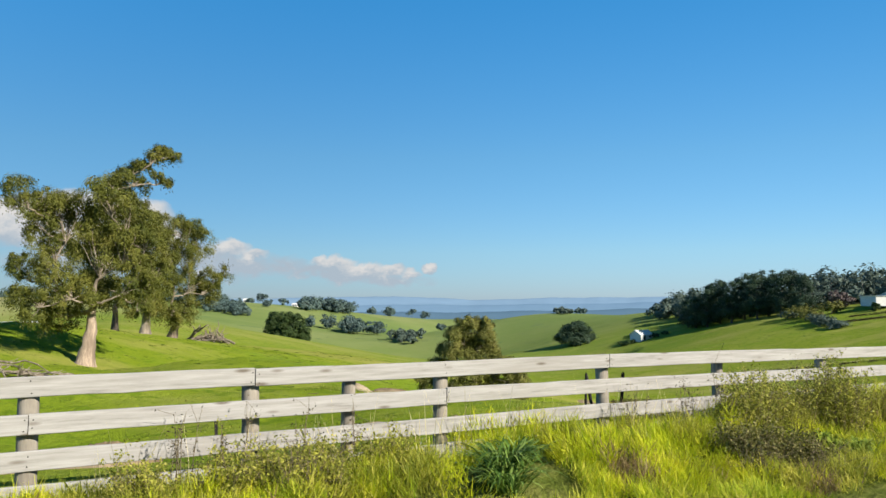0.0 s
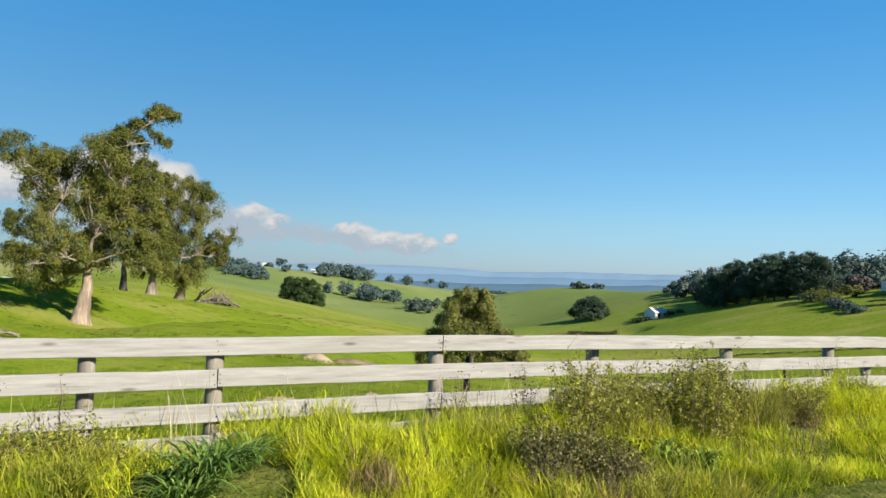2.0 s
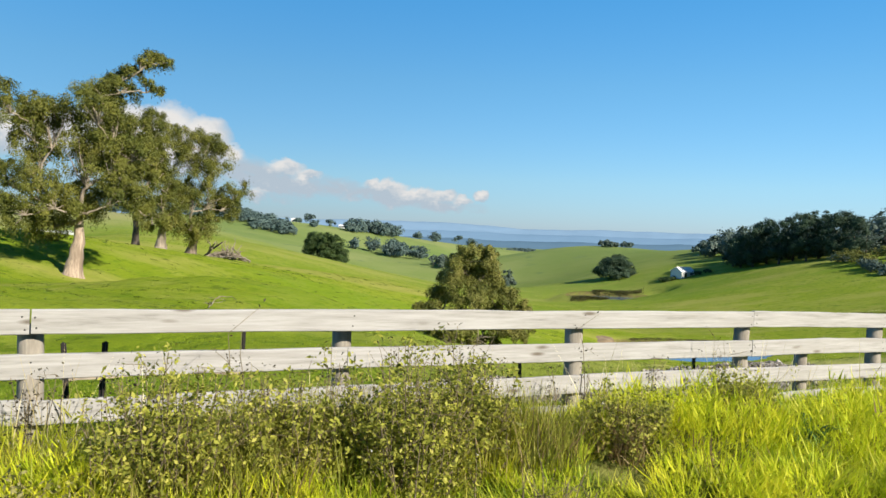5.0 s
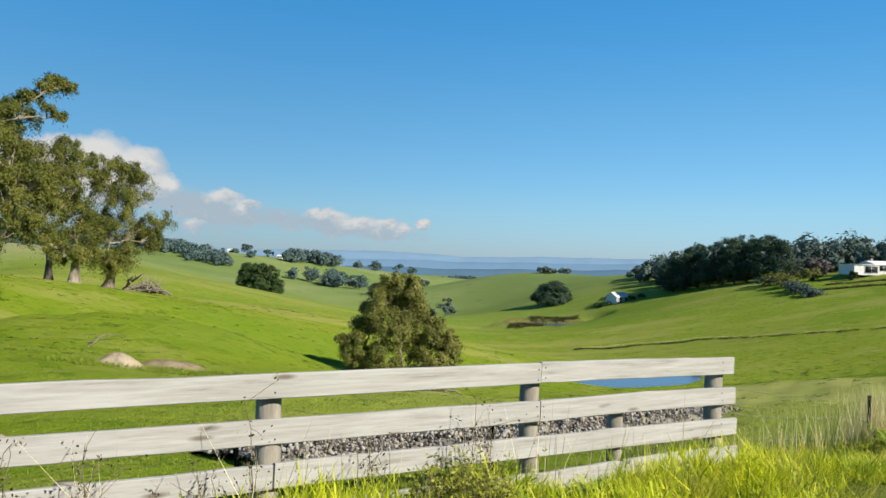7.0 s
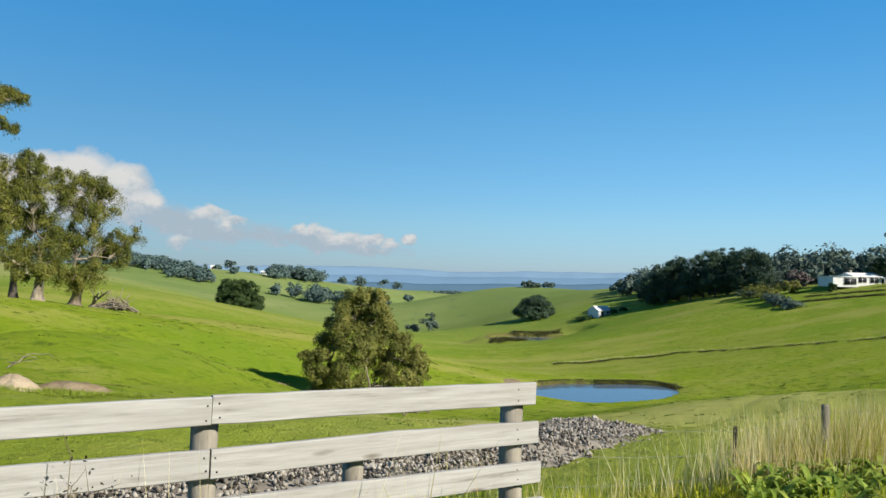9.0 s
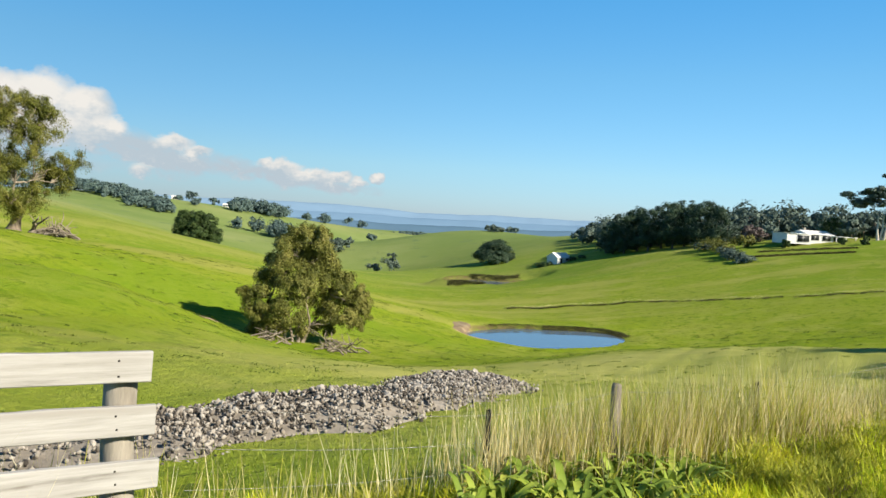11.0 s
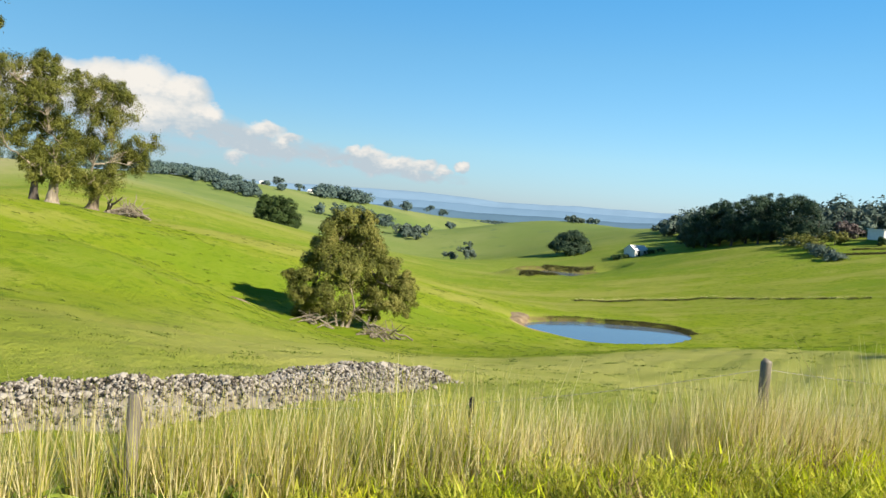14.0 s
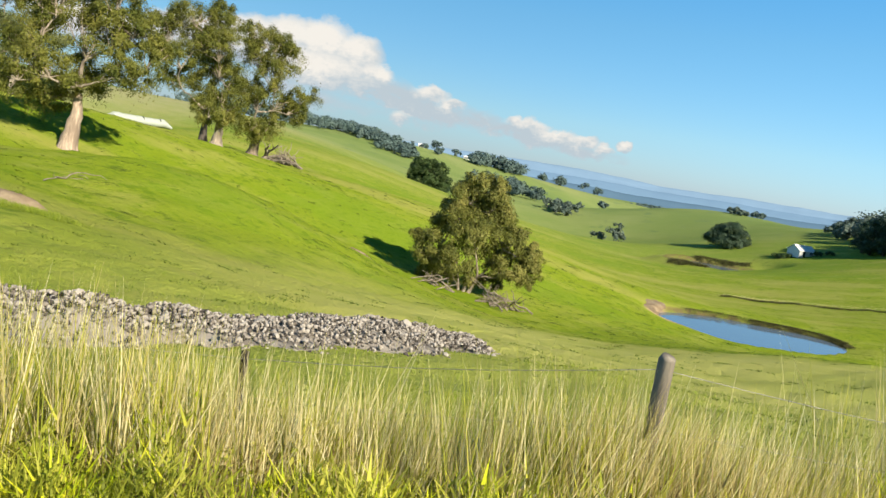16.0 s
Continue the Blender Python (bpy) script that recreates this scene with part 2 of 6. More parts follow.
    t.links.new(v, flat.inputs[0])
    flat.inputs[1].default_value = (26.0, 34.0, -4.0)
    dry = stepped(t, flat.outputs["Value"], 34.0, 12.0)
    c = mixed(t, mixed(t, 1.0, dry, ramp(t, mid, [(0.3, (0.55, 0.55, 0.55)), (0.65, (1.0, 1.0, 1.0))]), "MULTIPLY"), c, (0.335, 0.335, 0.098))
    # thatch and soil under the rank grass of the roadside
    side = t.nodes.new("ShaderNodeVectorMath")
    side.operation = "DOT_PRODUCT"
    t.links.new(v, side.inputs[0])
    side.inputs[1].default_value = (0.5, -0.866, 0.0)
    c = mixed(t, stepped(t, side.outputs["Value"], -3.7, -3.2), c, mixed(t, stepped(t, fine, 0.4, 0.65), (0.085, 0.110, 0.020), (0.160, 0.170, 0.045)))
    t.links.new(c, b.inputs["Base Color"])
    b.inputs["Roughness"].default_value = 0.9
    b.inputs["Specular IOR Level"].default_value = 0.02
    bumped(t, b, fine, 0.8, 0.2)
    return m


def weathered_board():
    m, t, b, _ = material("weathered_board")
    v = coords(t, (0.55, 9.0, 9.0))
    info = t.nodes.new("ShaderNodeObjectInfo")
    off = t.nodes.new("ShaderNodeVectorMath")
    off.operation = "MULTIPLY_ADD"
    t.links.new(info.outputs["Random"], off.inputs[0])
    off.inputs[1].default_value = (31.0, 17.0, 23.0)
    t.links.new(v, off.inputs[2])
    grain = noise_at(t, 3.2, 8, 0.68, off.outputs[0])
    wide = noise_at(t, 0.9, 4, 0.6, off.outputs[0])
    knot = t.nodes.new("ShaderNodeTexVoronoi")
    knot.inputs["Scale"].default_value = 1.7
    off2 = t.nodes.new("ShaderNodeVectorMath")
    off2.operation = "MULTIPLY_ADD"
    t.links.new(info.outputs["Random"], off2.inputs[0])
    off2.inputs[1].default_value = (13.0, 41.0, 7.0)
    t.links.new(coords(t, (1.1, 4.5, 4.5)), off2.inputs[2])
    t.links.new(off2.outputs[0], knot.inputs["Vector"])
    c = ramp(t, grain, [(0.28, (0.176, 0.168, 0.152)), (0.42, (0.278, 0.270, 0.252)), (0.6, (0.345, 0.338, 0.322)), (0.8, (0.400, 0.392, 0.374))])
    c = mixed(t, stepped(t, wide, 0.52, 0.75), c, (0.270, 0.258, 0.238))
    ring = t.nodes.new("ShaderNodeMapRange")
    ring.inputs["From Min"].default_value, ring.inputs["From Max"].default_value = 0.07, 0.19
    ring.inputs["To Min"].default_value, ring.inputs["To Max"].default_value = 0.9, 0.0
    t.links.new(knot.outputs["Distance"], ring.inputs["Value"])
    c = mixed(t, ring.outputs["Result"], c, (0.120, 0.098, 0.075))
    t.links.new(c, b.inputs["Base Color"])
    b.inputs["Roughness"].default_value = 0.85
    b.inputs["Specular IOR Level"].default_value = 0.2
    bumped(t, b, grain, 0.35, 0.004)
    return m


def bark(name, pale, dark, scale=1.2):
    m, t, b, _ = material(name)
    v = coords(t, (1.6, 1.6, 0.28))
    n = noise_at(t, scale * 2.2, 7, 0.7, v)
    s = noise_at(t, scale * 0.8, 3, 0.5, v)
    c = ramp(t, n, [(0.32, dark), (0.52, tuple((a + d) / 2 for a, d in zip(pale, dark))), (0.66, pale)])
    c = mixed(t, stepped(t, s, 0.48, 0.68), c, dark)
    t.links.new(c, b.inputs["Base Color"])
    b.inputs["Roughness"].default_value = 0.9
    b.inputs["Specular IOR Level"].default_value = 0.15
    bumped(t, b, n, 0.6, 0.05)
    return m


def water():
    m, t, b, _ = material("pond_water")
    b.inputs["Base Color"].default_value = (0.08, 0.12, 0.17, 1)
    b.inputs["Roughness"].default_value = 0.06
    b.inputs["IOR"].default_value = 1.33
    b.inputs["Specular IOR Level"].default_value = 0.5
    bumped(t, b, noise_at(t, 1.3, 3, 0.5, coords(t, (1, 1, 1), "World")), 0.12, 0.02)
    return m


PASTURE = pasture()
BOARD = weathered_board()
OLD_POST = plain("old_split_post", [(0.3, (0.109, 0.096, 0.078)), (0.55, (0.232, 0.205, 0.163)), (0.75, (0.388, 0.349, 0.279))], 5, 0.9, 0, 0.6, 0.008, (1.5, 1.5, 0.3))
POST = plain("grey_post", [(0.3, (0.162, 0.144, 0.115)), (0.55, (0.292, 0.263, 0.216)), (0.75, (0.389, 0.360, 0.299))], 4, 0.9, 0, 0.5, 0.006, (1.5, 1.5, 0.3))
PALE_BARK = bark("pale_gum_bark", (0.480, 0.380, 0.290), (0.190, 0.145, 0.110))
WHITE_BARK = bark("white_gum_bark", (0.620, 0.570, 0.500), (0.330, 0.290, 0.240))
GREY_BARK = bark("grey_gum_bark", (0.270, 0.215, 0.165), (0.085, 0.068, 0.050))
LIMB_BARK = bark("limb_bark", (0.380, 0.325, 0.250), (0.150, 0.125, 0.095))
DARK_BARK = bark("dark_bark", (0.150, 0.128, 0.105), (0.053, 0.045, 0.038))
DEAD_WOOD = bark("dead_wood", (0.330, 0.285, 0.225), (0.120, 0.098, 0.072), 3.0)
GUM_LEAF = leafy("gum_leaf", [(0, (0.046, 0.064, 0.012)), (0.4, (0.094, 0.105, 0.019)), (0.8, (0.148, 0.150, 0.029)), (1, (0.199, 0.181, 0.044))], 0.12, 0.55, 0.5, 0.35)
CREST_LEAF = leafy("crest_gum_leaf", [(0, (0.045, 0.066, 0.026)), (0.4, (0.090, 0.110, 0.042)), (0.8, (0.140, 0.155, 0.060)), (1, (0.190, 0.190, 0.080))], 0.12, 0.55, 0.5, 0.35)
OLIVE_LEAF = leafy("olive_leaf", [(0, (0.057, 0.069, 0.015)), (0.4, (0.111, 0.120, 0.026)), (0.8, (0.177, 0.175, 0.044)), (1, (0.235, 0.212, 0.063))], 0.12, 0.55, 0.5, 0.35)
DARK_LEAF = leafy("dark_leaf", [(0, (0.018, 0.035, 0.012)), (0.5, (0.033, 0.059, 0.017)), (1, (0.064, 0.093, 0.025))], 0.06, 0.55, 0.6, 0.35)
PINE_LEAF = leafy("pine_leaf", [(0, (0.018, 0.035, 0.023)), (0.5, (0.030, 0.056, 0.032)), (1, (0.056, 0.086, 0.045))], 0.06, 0.55, 0.6, 0.35)
# haze over the far woods is mixed into these paler, bluish leaf colours
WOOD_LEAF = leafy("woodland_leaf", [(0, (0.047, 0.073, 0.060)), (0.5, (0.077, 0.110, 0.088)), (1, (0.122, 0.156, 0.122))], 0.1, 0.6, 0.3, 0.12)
HAZED_LEAF = leafy("hazed_leaf", [(0, (0.058, 0.095, 0.090)), (0.5, (0.079, 0.122, 0.112)), (1, (0.113, 0.159, 0.135))], 0.1, 0.55, 0.5, 0.1)
GRASS = leafy("verge_grass", [(0, (0.136, 0.211, 0.014)), (0.3, (0.302, 0.400, 0.022)), (0.7, (0.511, 0.540, 0.045)), (1, (0.666, 0.616, 0.110))], 0.45, 0.5, 0.75, 2.6)
LUSH = leafy("lush_grass", [(0, (0.303, 0.403, 0.014)), (0.5, (0.537, 0.584, 0.023)), (1, (0.711, 0.657, 0.056))], 0.45, 0.5, 0.75, 2.6)
STRAW = leafy("dry_stalk", [(0, (0.331, 0.272, 0.100)), (0.4, (0.620, 0.530, 0.250)), (0.75, (0.780, 0.690, 0.385)), (1, (0.840, 0.770, 0.490))], 0.45)
WEED = leafy("weed_leaf", [(0, (0.105, 0.121, 0.022)), (0.45, (0.260, 0.276, 0.040)), (0.8, (0.407, 0.407, 0.068)), (1, (0.505, 0.469, 0.110))], 0.45)
DARK_WEED = leafy("dark_weed_leaf", [(0, (0.048, 0.058, 0.016)), (0.5, (0.118, 0.122, 0.030)), (0.85, (0.210, 0.200, 0.056)), (1, (0.330, 0.300, 0.120))], 0.35)
STRAP = leafy("strap_leaf", [(0, (0.040, 0.085, 0.016)), (0.5, (0.115, 0.205, 0.034)), (1, (0.260, 0.360, 0.085))], 0.3)
BROAD = leafy("dock_leaf", [(0, (0.102, 0.162, 0.026)), (0.5, (0.238, 0.324, 0.047)), (1, (0.442, 0.472, 0.091))], 0.35)
DULL = leafy("dull_grass", [(0, (0.123, 0.147, 0.020)), (0.35, (0.283, 0.315, 0.038)), (0.75, (0.493, 0.474, 0.072)), (1, (0.641, 0.554, 0.140))], 0.45, 0.5, 0.55, 2.6)
BROWN = leafy("withered_grass", [(0, (0.120, 0.082, 0.036)), (0.5, (0.270, 0.195, 0.088)), (1, (0.440, 0.345, 0.170))], 0.4)
CROPPED = leafy("cropped_grass", [(0, (0.137, 0.196, 0.015)), (0.5, (0.187, 0.247, 0.023)), (1, (0.255, 0.288, 0.050))], 0.3)
TUSSOCK = leafy("tussock_grass", [(0, (0.068, 0.108, 0.014)), (0.5, (0.100, 0.149, 0.017)), (1, (0.155, 0.196, 0.031))], 0.3)
SEDGE = leafy("sedge", [(0, (0.030, 0.035, 0.012)), (0.5, (0.065, 0.068, 0.022)), (1, (0.130, 0.120, 0.045))], 0.25)
SEED = leafy("seed_head", [(0, (0.018, 0.016, 0.010)), (0.6, (0.050, 0.042, 0.022)), (1, (0.110, 0.090, 0.045))], 0.15)
TWIG = leafy("mauve_twig", [(0, (0.088, 0.069, 0.066)), (1, (0.160, 0.129, 0.120))], 0.1)
STEM = plain("weed_stem", [(0.3, (0.105, 0.083, 0.045)), (0.7, (0.225, 0.180, 0.105))], 8, 0.9)
PETAL = leafy("white_petal", [(0, (0.60, 0.60, 0.55)), (1, (0.74, 0.74, 0.70))], 0.3)
def broken_stone():
    m, t, b, _ = material("broken_stone")
    r = t.nodes.new("ShaderNodeNewGeometry").outputs["Random Per Island"]
    n = noise_at(t, 6.0, 5, 0.65, coords(t, (1, 1, 1), "World"))
    c = ramp(t, r, [(0.12, (0.040, 0.035, 0.030)), (0.3, (0.130, 0.114, 0.096)), (0.55, (0.225, 0.204, 0.176)), (1.0, (0.330, 0.305, 0.268))])
    c = mixed(t, stepped(t, n, 0.55, 0.75), c, (0.200, 0.170, 0.135))
    t.links.new(c, b.inputs["Base Color"])
    b.inputs["Roughness"].default_value = 0.95
    b.inputs["Specular IOR Level"].default_value = 0.2
    bumped(t, b, noise_at(t, 40.0, 3, 0.6, coords(t, (1, 1, 1), "World")), 0.5, 0.01)
    return m


STONE = broken_stone()
GRIT = plain("stony_grit", [(0.3, (0.130, 0.112, 0.090)), (0.5, (0.235, 0.208, 0.172)), (0.7, (0.330, 0.300, 0.255))], 1.6, 0.95, 0, 0.8, 0.03)
EARTH = plain("bare_earth", [(0.3, (0.115, 0.080, 0.046)), (0.5, (0.215, 0.162, 0.100)), (0.75, (0.320, 0.258, 0.170))], 0.8, 0.95, 0, 0.6, 0.06)
SANDY = plain("pale_earth", [(0.3, (0.230, 0.170, 0.105)), (0.5, (0.370, 0.295, 0.200)), (0.75, (0.450, 0.375, 0.270))], 1.4, 0.95, 0, 0.6, 0.05)
WATER = water()
IRON = plain("dark_iron", [(0.3, (0.015, 0.015, 0.015)), (0.7, (0.045, 0.038, 0.034))], 6, 0.7, 0.4)
WIRE = plain("fence_wire", [(0.3, (0.200, 0.200, 0.190)), (0.7, (0.300, 0.300, 0.285))], 6, 0.45, 0.8)
WHITE_WALL = plain("white_wall", [(0.3, (0.525, 0.525, 0.510)), (0.7, (0.630, 0.630, 0.615))], 0.8, 0.8, 0, 0.1)
PALE_ROOF = plain("pale_steel_roof", [(0.3, (0.70, 0.69, 0.66)), (0.7, (0.80, 0.79, 0.76))], 0.6, 0.6, 0.0, 0.1, 0.01, (6, 0.5, 1))
# window glass; the same dark also paints the shade in garage and carport
GLASS_AND_SHADE = plain("dark_glass_and_shade", [(0.3, (0.009, 0.012, 0.015)), (0.7, (0.022, 0.026, 0.030))], 0.5, 0.45, 0, 0.05)
WRAP = plain("bale_wrap", [(0.3, (0.300, 0.335, 0.290)), (0.7, (0.390, 0.420, 0.370))], 1.5, 0.5, 0, 0.2)


# ---------------------------------------------------------------- lie of the land
VERGE_RISES = [
    (2, 6.9, 2.8, -0.04), (13.5, 4, 8.02, 0.75), (17.6, 7.4, 4.81, -0.54), (-1, 12.1, 4.91, -0.09),
    (5.8, 14.9, 4.99, -0.6), (22.8, 13.6, 7.63, 0.83), (-14.1, 14, 7.54, -3.36), (-20.1, 17.5, 12.62, 2.97),
    (23.9, 32.2, 11.72, -1.61), (12, 58.7, 17.19, -2.8), (-15.7, 57.4, 13.71, 10.73), (-20.5, 58.9, 20.64, -11.53),
    (-61.8, -5.2, 26.92, -1.4), (-35.9, -57.3, 45.15, -0.38), (54.7, 56.7, 13.86, -7.52), (87.6, 1.6, 25.02, 11.93),
]
SLOPES = [
    (62.8, 62.9, 23.63, 11.19), (87.8, 35.2, 26.07, -6.48), (16.8, 92.7, 24.88, -5.03), (59.8, 90.9, 28.55, -10.56),
    (-97.6, 70.3, 22.36, -27.12), (-101.8, 73.4, 41.3, 17.79), (-9.4, 146.9, 28.9, 8.61), (13.7, 157.5, 35.62, -9.25),
    (103.4, 143.9, 65.74, 7.59), (87.8, 173.6, 48.59, -13.07), (-46.5, 189.2, 77.62, -22.62), (200.7, 58.8, 92.53, -20.8),
    (-101.8, 197.7, 52.33, 15.84), (-181.6, 194.7, 55.82, -28.14), (41.7, 274.4, 43.61, -14.75), (189.8, 337.8, 88.9, -24.56),
    (-84, 132, 20, -1.5), (-67, 111, 10, -1.2), (-82, 345, 32, -2.5), (-60, 140, 10, 1.0),
]
HILLS = [
    (414.8, 28, 185.55, 20.07), (-29.5, 410.3, 77.02, -37.18), (-78.8, 413.5, 51.82, 12.0), (256, 369.3, 134.98, 34.7),
    (-464.6, -124.4, 150.28, 19.05), (-308.8, 391.3, 83.7, -21.9), (-400.9, 369.6, 183.68, 31.64), (-113.7, 545.3, 140.67, -27.77),
    (91.3, 654.1, 73.76, 33.69), (95.3, 768.5, 137.57, -49.14), (560.6, 624.5, 285.07, -26), (-350.7, 821.3, 319.28, 31.3),
    (373.2, 1047.1, 392.28, -6.18), (-489.5, 1130.7, 420.26, -1.93),
    (-345, 365, 85, -13), (-430, 600, 150, -18), (-150, 370, 50, 2.5),
]

FENCE_FOOT, ALONG, ACROSS = (-0.19, 3.92), (0.866, 0.5), (-0.5, 0.866)
POND, POND_AXIS, POND_HALF, POND_LEVEL = (35.7, 118.6), (0.967, 0.256), (13.2, 8.5), -16.45
DAM, DAM_HALF, DAM_LEVEL = (48.5, 277.0), (15.0, 9.0), -22.4


def verge(u, d):
    """World x, y of a place u metres along the board fence and d metres beyond it."""
    return FENCE_FOOT[0] + ALONG[0] * u + ACROSS[0] * d, FENCE_FOOT[1] + ALONG[1] * u + ACROSS[1] * d


def smooth(x, a, b):
    t = np.clip((x - a) / (b - a), 0, 1)
    return t * t * (3 - 2 * t)


def ground(x, y):
    x, y = np.asarray(x, float), np.asarray(y, float)
    r = np.hypot(x - 6, y)
    z = -48 * smooth(r, 300, 1600)
    for a, b, s, h in VERGE_RISES + SLOPES + HILLS:
        z = z + h * np.exp(-((x - a) ** 2 + (y - b) ** 2) / (2 * s * s))
    # bank of the verge in front of the boards
    u = (x - FENCE_FOOT[0]) * ALONG[0] + (y - FENCE_FOOT[1]) * ALONG[1]
    d = (x - FENCE_FOOT[0]) * ACROSS[0] + (y - FENCE_FOOT[1]) * ACROSS[1]
    z = z + 0.26 * np.exp(-(((d + 1.4) / 0.8) ** 2)) * smooth(u, -7, -2) * (1 - smooth(u, 8, 12))
    # hummocks
    near = smooth(r, 9, 25) * (1 - smooth(r, 150, 500))
    z = z + near * 0.10 * (np.sin(x * 0.9 + 1.3 * np.sin(y * 0.43)) * np.sin(y * 0.71 + 1.7 * np.sin(x * 0.31)))
    z = z + near * 0.05 * np.sin(x * 2.3 + y * 1.1) * np.sin(y * 2.9 - x * 0.7)
    # pond hollow with a cut bank on the far side
    px, py = x - POND[0], y - POND[1]
    a, b = px * POND_AXIS[0] + py * POND_AXIS[1], -px * POND_AXIS[1] + py * POND_AXIS[0]
    wob = 1 + 0.06 * np.sin(3 * np.arctan2(b, a) + 1.0) + 0.04 * np.sin(5 * np.arctan2(b, a))
    e = np.hypot(a / POND_HALF[0], b / POND_HALF[1]) / wob
    rim = POND_LEVEL + 0.10 + 0.5 * smooth(b, -2, 8) * smooth(e, 1.0, 1.05) + 0.25 * smooth(-a, 6, 13) * smooth(e, 1.0, 1.1)
    w = 1 - smooth(e, 1.02, 1.3)
    z = z * (1 - w) + rim * w
    z = z - 1.3 * (1 - smooth(e, 0.82, 1.02))
    # the farther dam
    e = np.hypot((x - DAM[0]) / DAM_HALF[0], (y - DAM[1]) / DAM_HALF[1])
    w = 1 - smooth(e, 1.1, 1.7)
    z = z * (1 - w) + (DAM_LEVEL + 0.35 + 1.1 * smooth(y - DAM[1], 0, 8)) * w
    z = z - 1.5 * (1 - smooth(e, 0.8, 1.02))
    return z


def level(x, y):
    return float(ground(x, y))


def spot(heading, distance):
    """World x, y at a compass heading and distance from the middle of the walk."""
    return 6.2 + distance * math.sin(radians(heading)), 2.0 + distance * math.cos(radians(heading))


# ---------------------------------------------------------------- mesh helpers
def mesh_of(name, v, f, mat=None, shade=False):
    """A mesh from an array of places and an array of equal-sided faces (or a list of mixed ones)."""
    me = bpy.data.meshes.new(name)
    if isinstance(f, np.ndarray):
        n, k = f.shape
        me.vertices.add(len(v))
        me.vertices.foreach_set("co", np.asarray(v, np.float32).ravel())
        me.loops.add(n * k)
        me.loops.foreach_set("vertex_index", f.astype(np.int32).ravel())
        me.polygons.add(n)
        me.polygons.foreach_set("loop_start", np.arange(0, n * k, k, dtype=np.int32))
        me.update(calc_edges=True)
    else:
        me.from_pydata([tuple(map(float, p)) for p in v], [], f)
    if shade:
        me.polygons.foreach_set("use_smooth", np.ones(len(me.polygons), bool))
    if mat:
        me.materials.append(mat)
    me.validate()
    return me


def thing(name, label, category, x=0.0, y=0.0, z=0.0, group="", kind=""):
    """An Empty at a thing's base that carries its parts."""
    ob = new(name)
    ob.empty_display_size = 0.2
    ob.location = (x, y, z)
    return tagged(ob, label, category, group, kind)


def part(name, me, parent, label="", at=None):
    ob = new(name, me)
    ob.parent = parent
    if at is not None:
        ob.matrix_basis = at
    return tagged(ob, label)


def tube(points, radii, sides=8, wob=0.0, rng=None):
    """A tapered round limb along the points."""
    p = np.asarray(points, float)
    n = len(p)
    tan = np.gradient(p, axis=0)
    tan /= np.linalg.norm(tan, axis=1)[:, None] + 1e-9
    ref = np.tile(np.array([1.0, 0.3, 0.0]), (n, 1))
    flat = abs((tan * ref).sum(1)) > 0.9
    ref[flat] = (0, 1, 0.2)
    a = np.cross(tan, ref)
    a /= np.linalg.norm(a, axis=1)[:, None] + 1e-9
    b = np.cross(tan, a)
    ang = np.linspace(0, 2 * np.pi, sides, endpoint=False)
    r = np.asarray(radii, float)[:, None] * np.ones((1, sides))
    if wob and rng is not None:
        r = r * (1 + rng.normal(0, wob, r.shape))
    v = p[:, None] + r[..., None] * (np.cos(ang)[None, :, None] * a[:, None] + np.sin(ang)[None, :, None] * b[:, None])
    i = np.arange(n - 1)[:, None] * sides
    j = np.arange(sides)[None]
    k = (j + 1) % sides
    f = np.stack([i + j, i + k, i + sides + k, i + sides + j], -1).reshape(-1, 4)
    caps = np.array([[(n - 1) * sides + (m % sides) for m in (0, sides // 4, sides // 2, 3 * sides // 4)]])
    return v.reshape(-1, 3), np.vstack([f, caps])


def merged(pieces):
    """Several (places, quads) as one."""
    vs, fs, o = [], [], 0
    for v, f in pieces:
        vs.append(v)
        fs.append(f + o)
        o += len(v)
    return np.vstack(vs), np.vstack(fs)


def curve_to(a, b, rng, steps=7, sag=0.12, jitter=0.05):
    a, b = np.asarray(a, float), np.asarray(b, float)
    t = np.linspace(0, 1, steps)[:, None]
    span = np.linalg.norm(b - a)
    mid = (a + b) / 2 + np.array([0, 0, sag * span]) + rng.normal(0, jitter, 3) * span
    p = (1 - t) ** 2 * a + 2 * t * (1 - t) * mid + t**2 * b
    p[1:-1] += rng.normal(0, jitter * 0.25, (steps - 2, 3)) * span
    return p


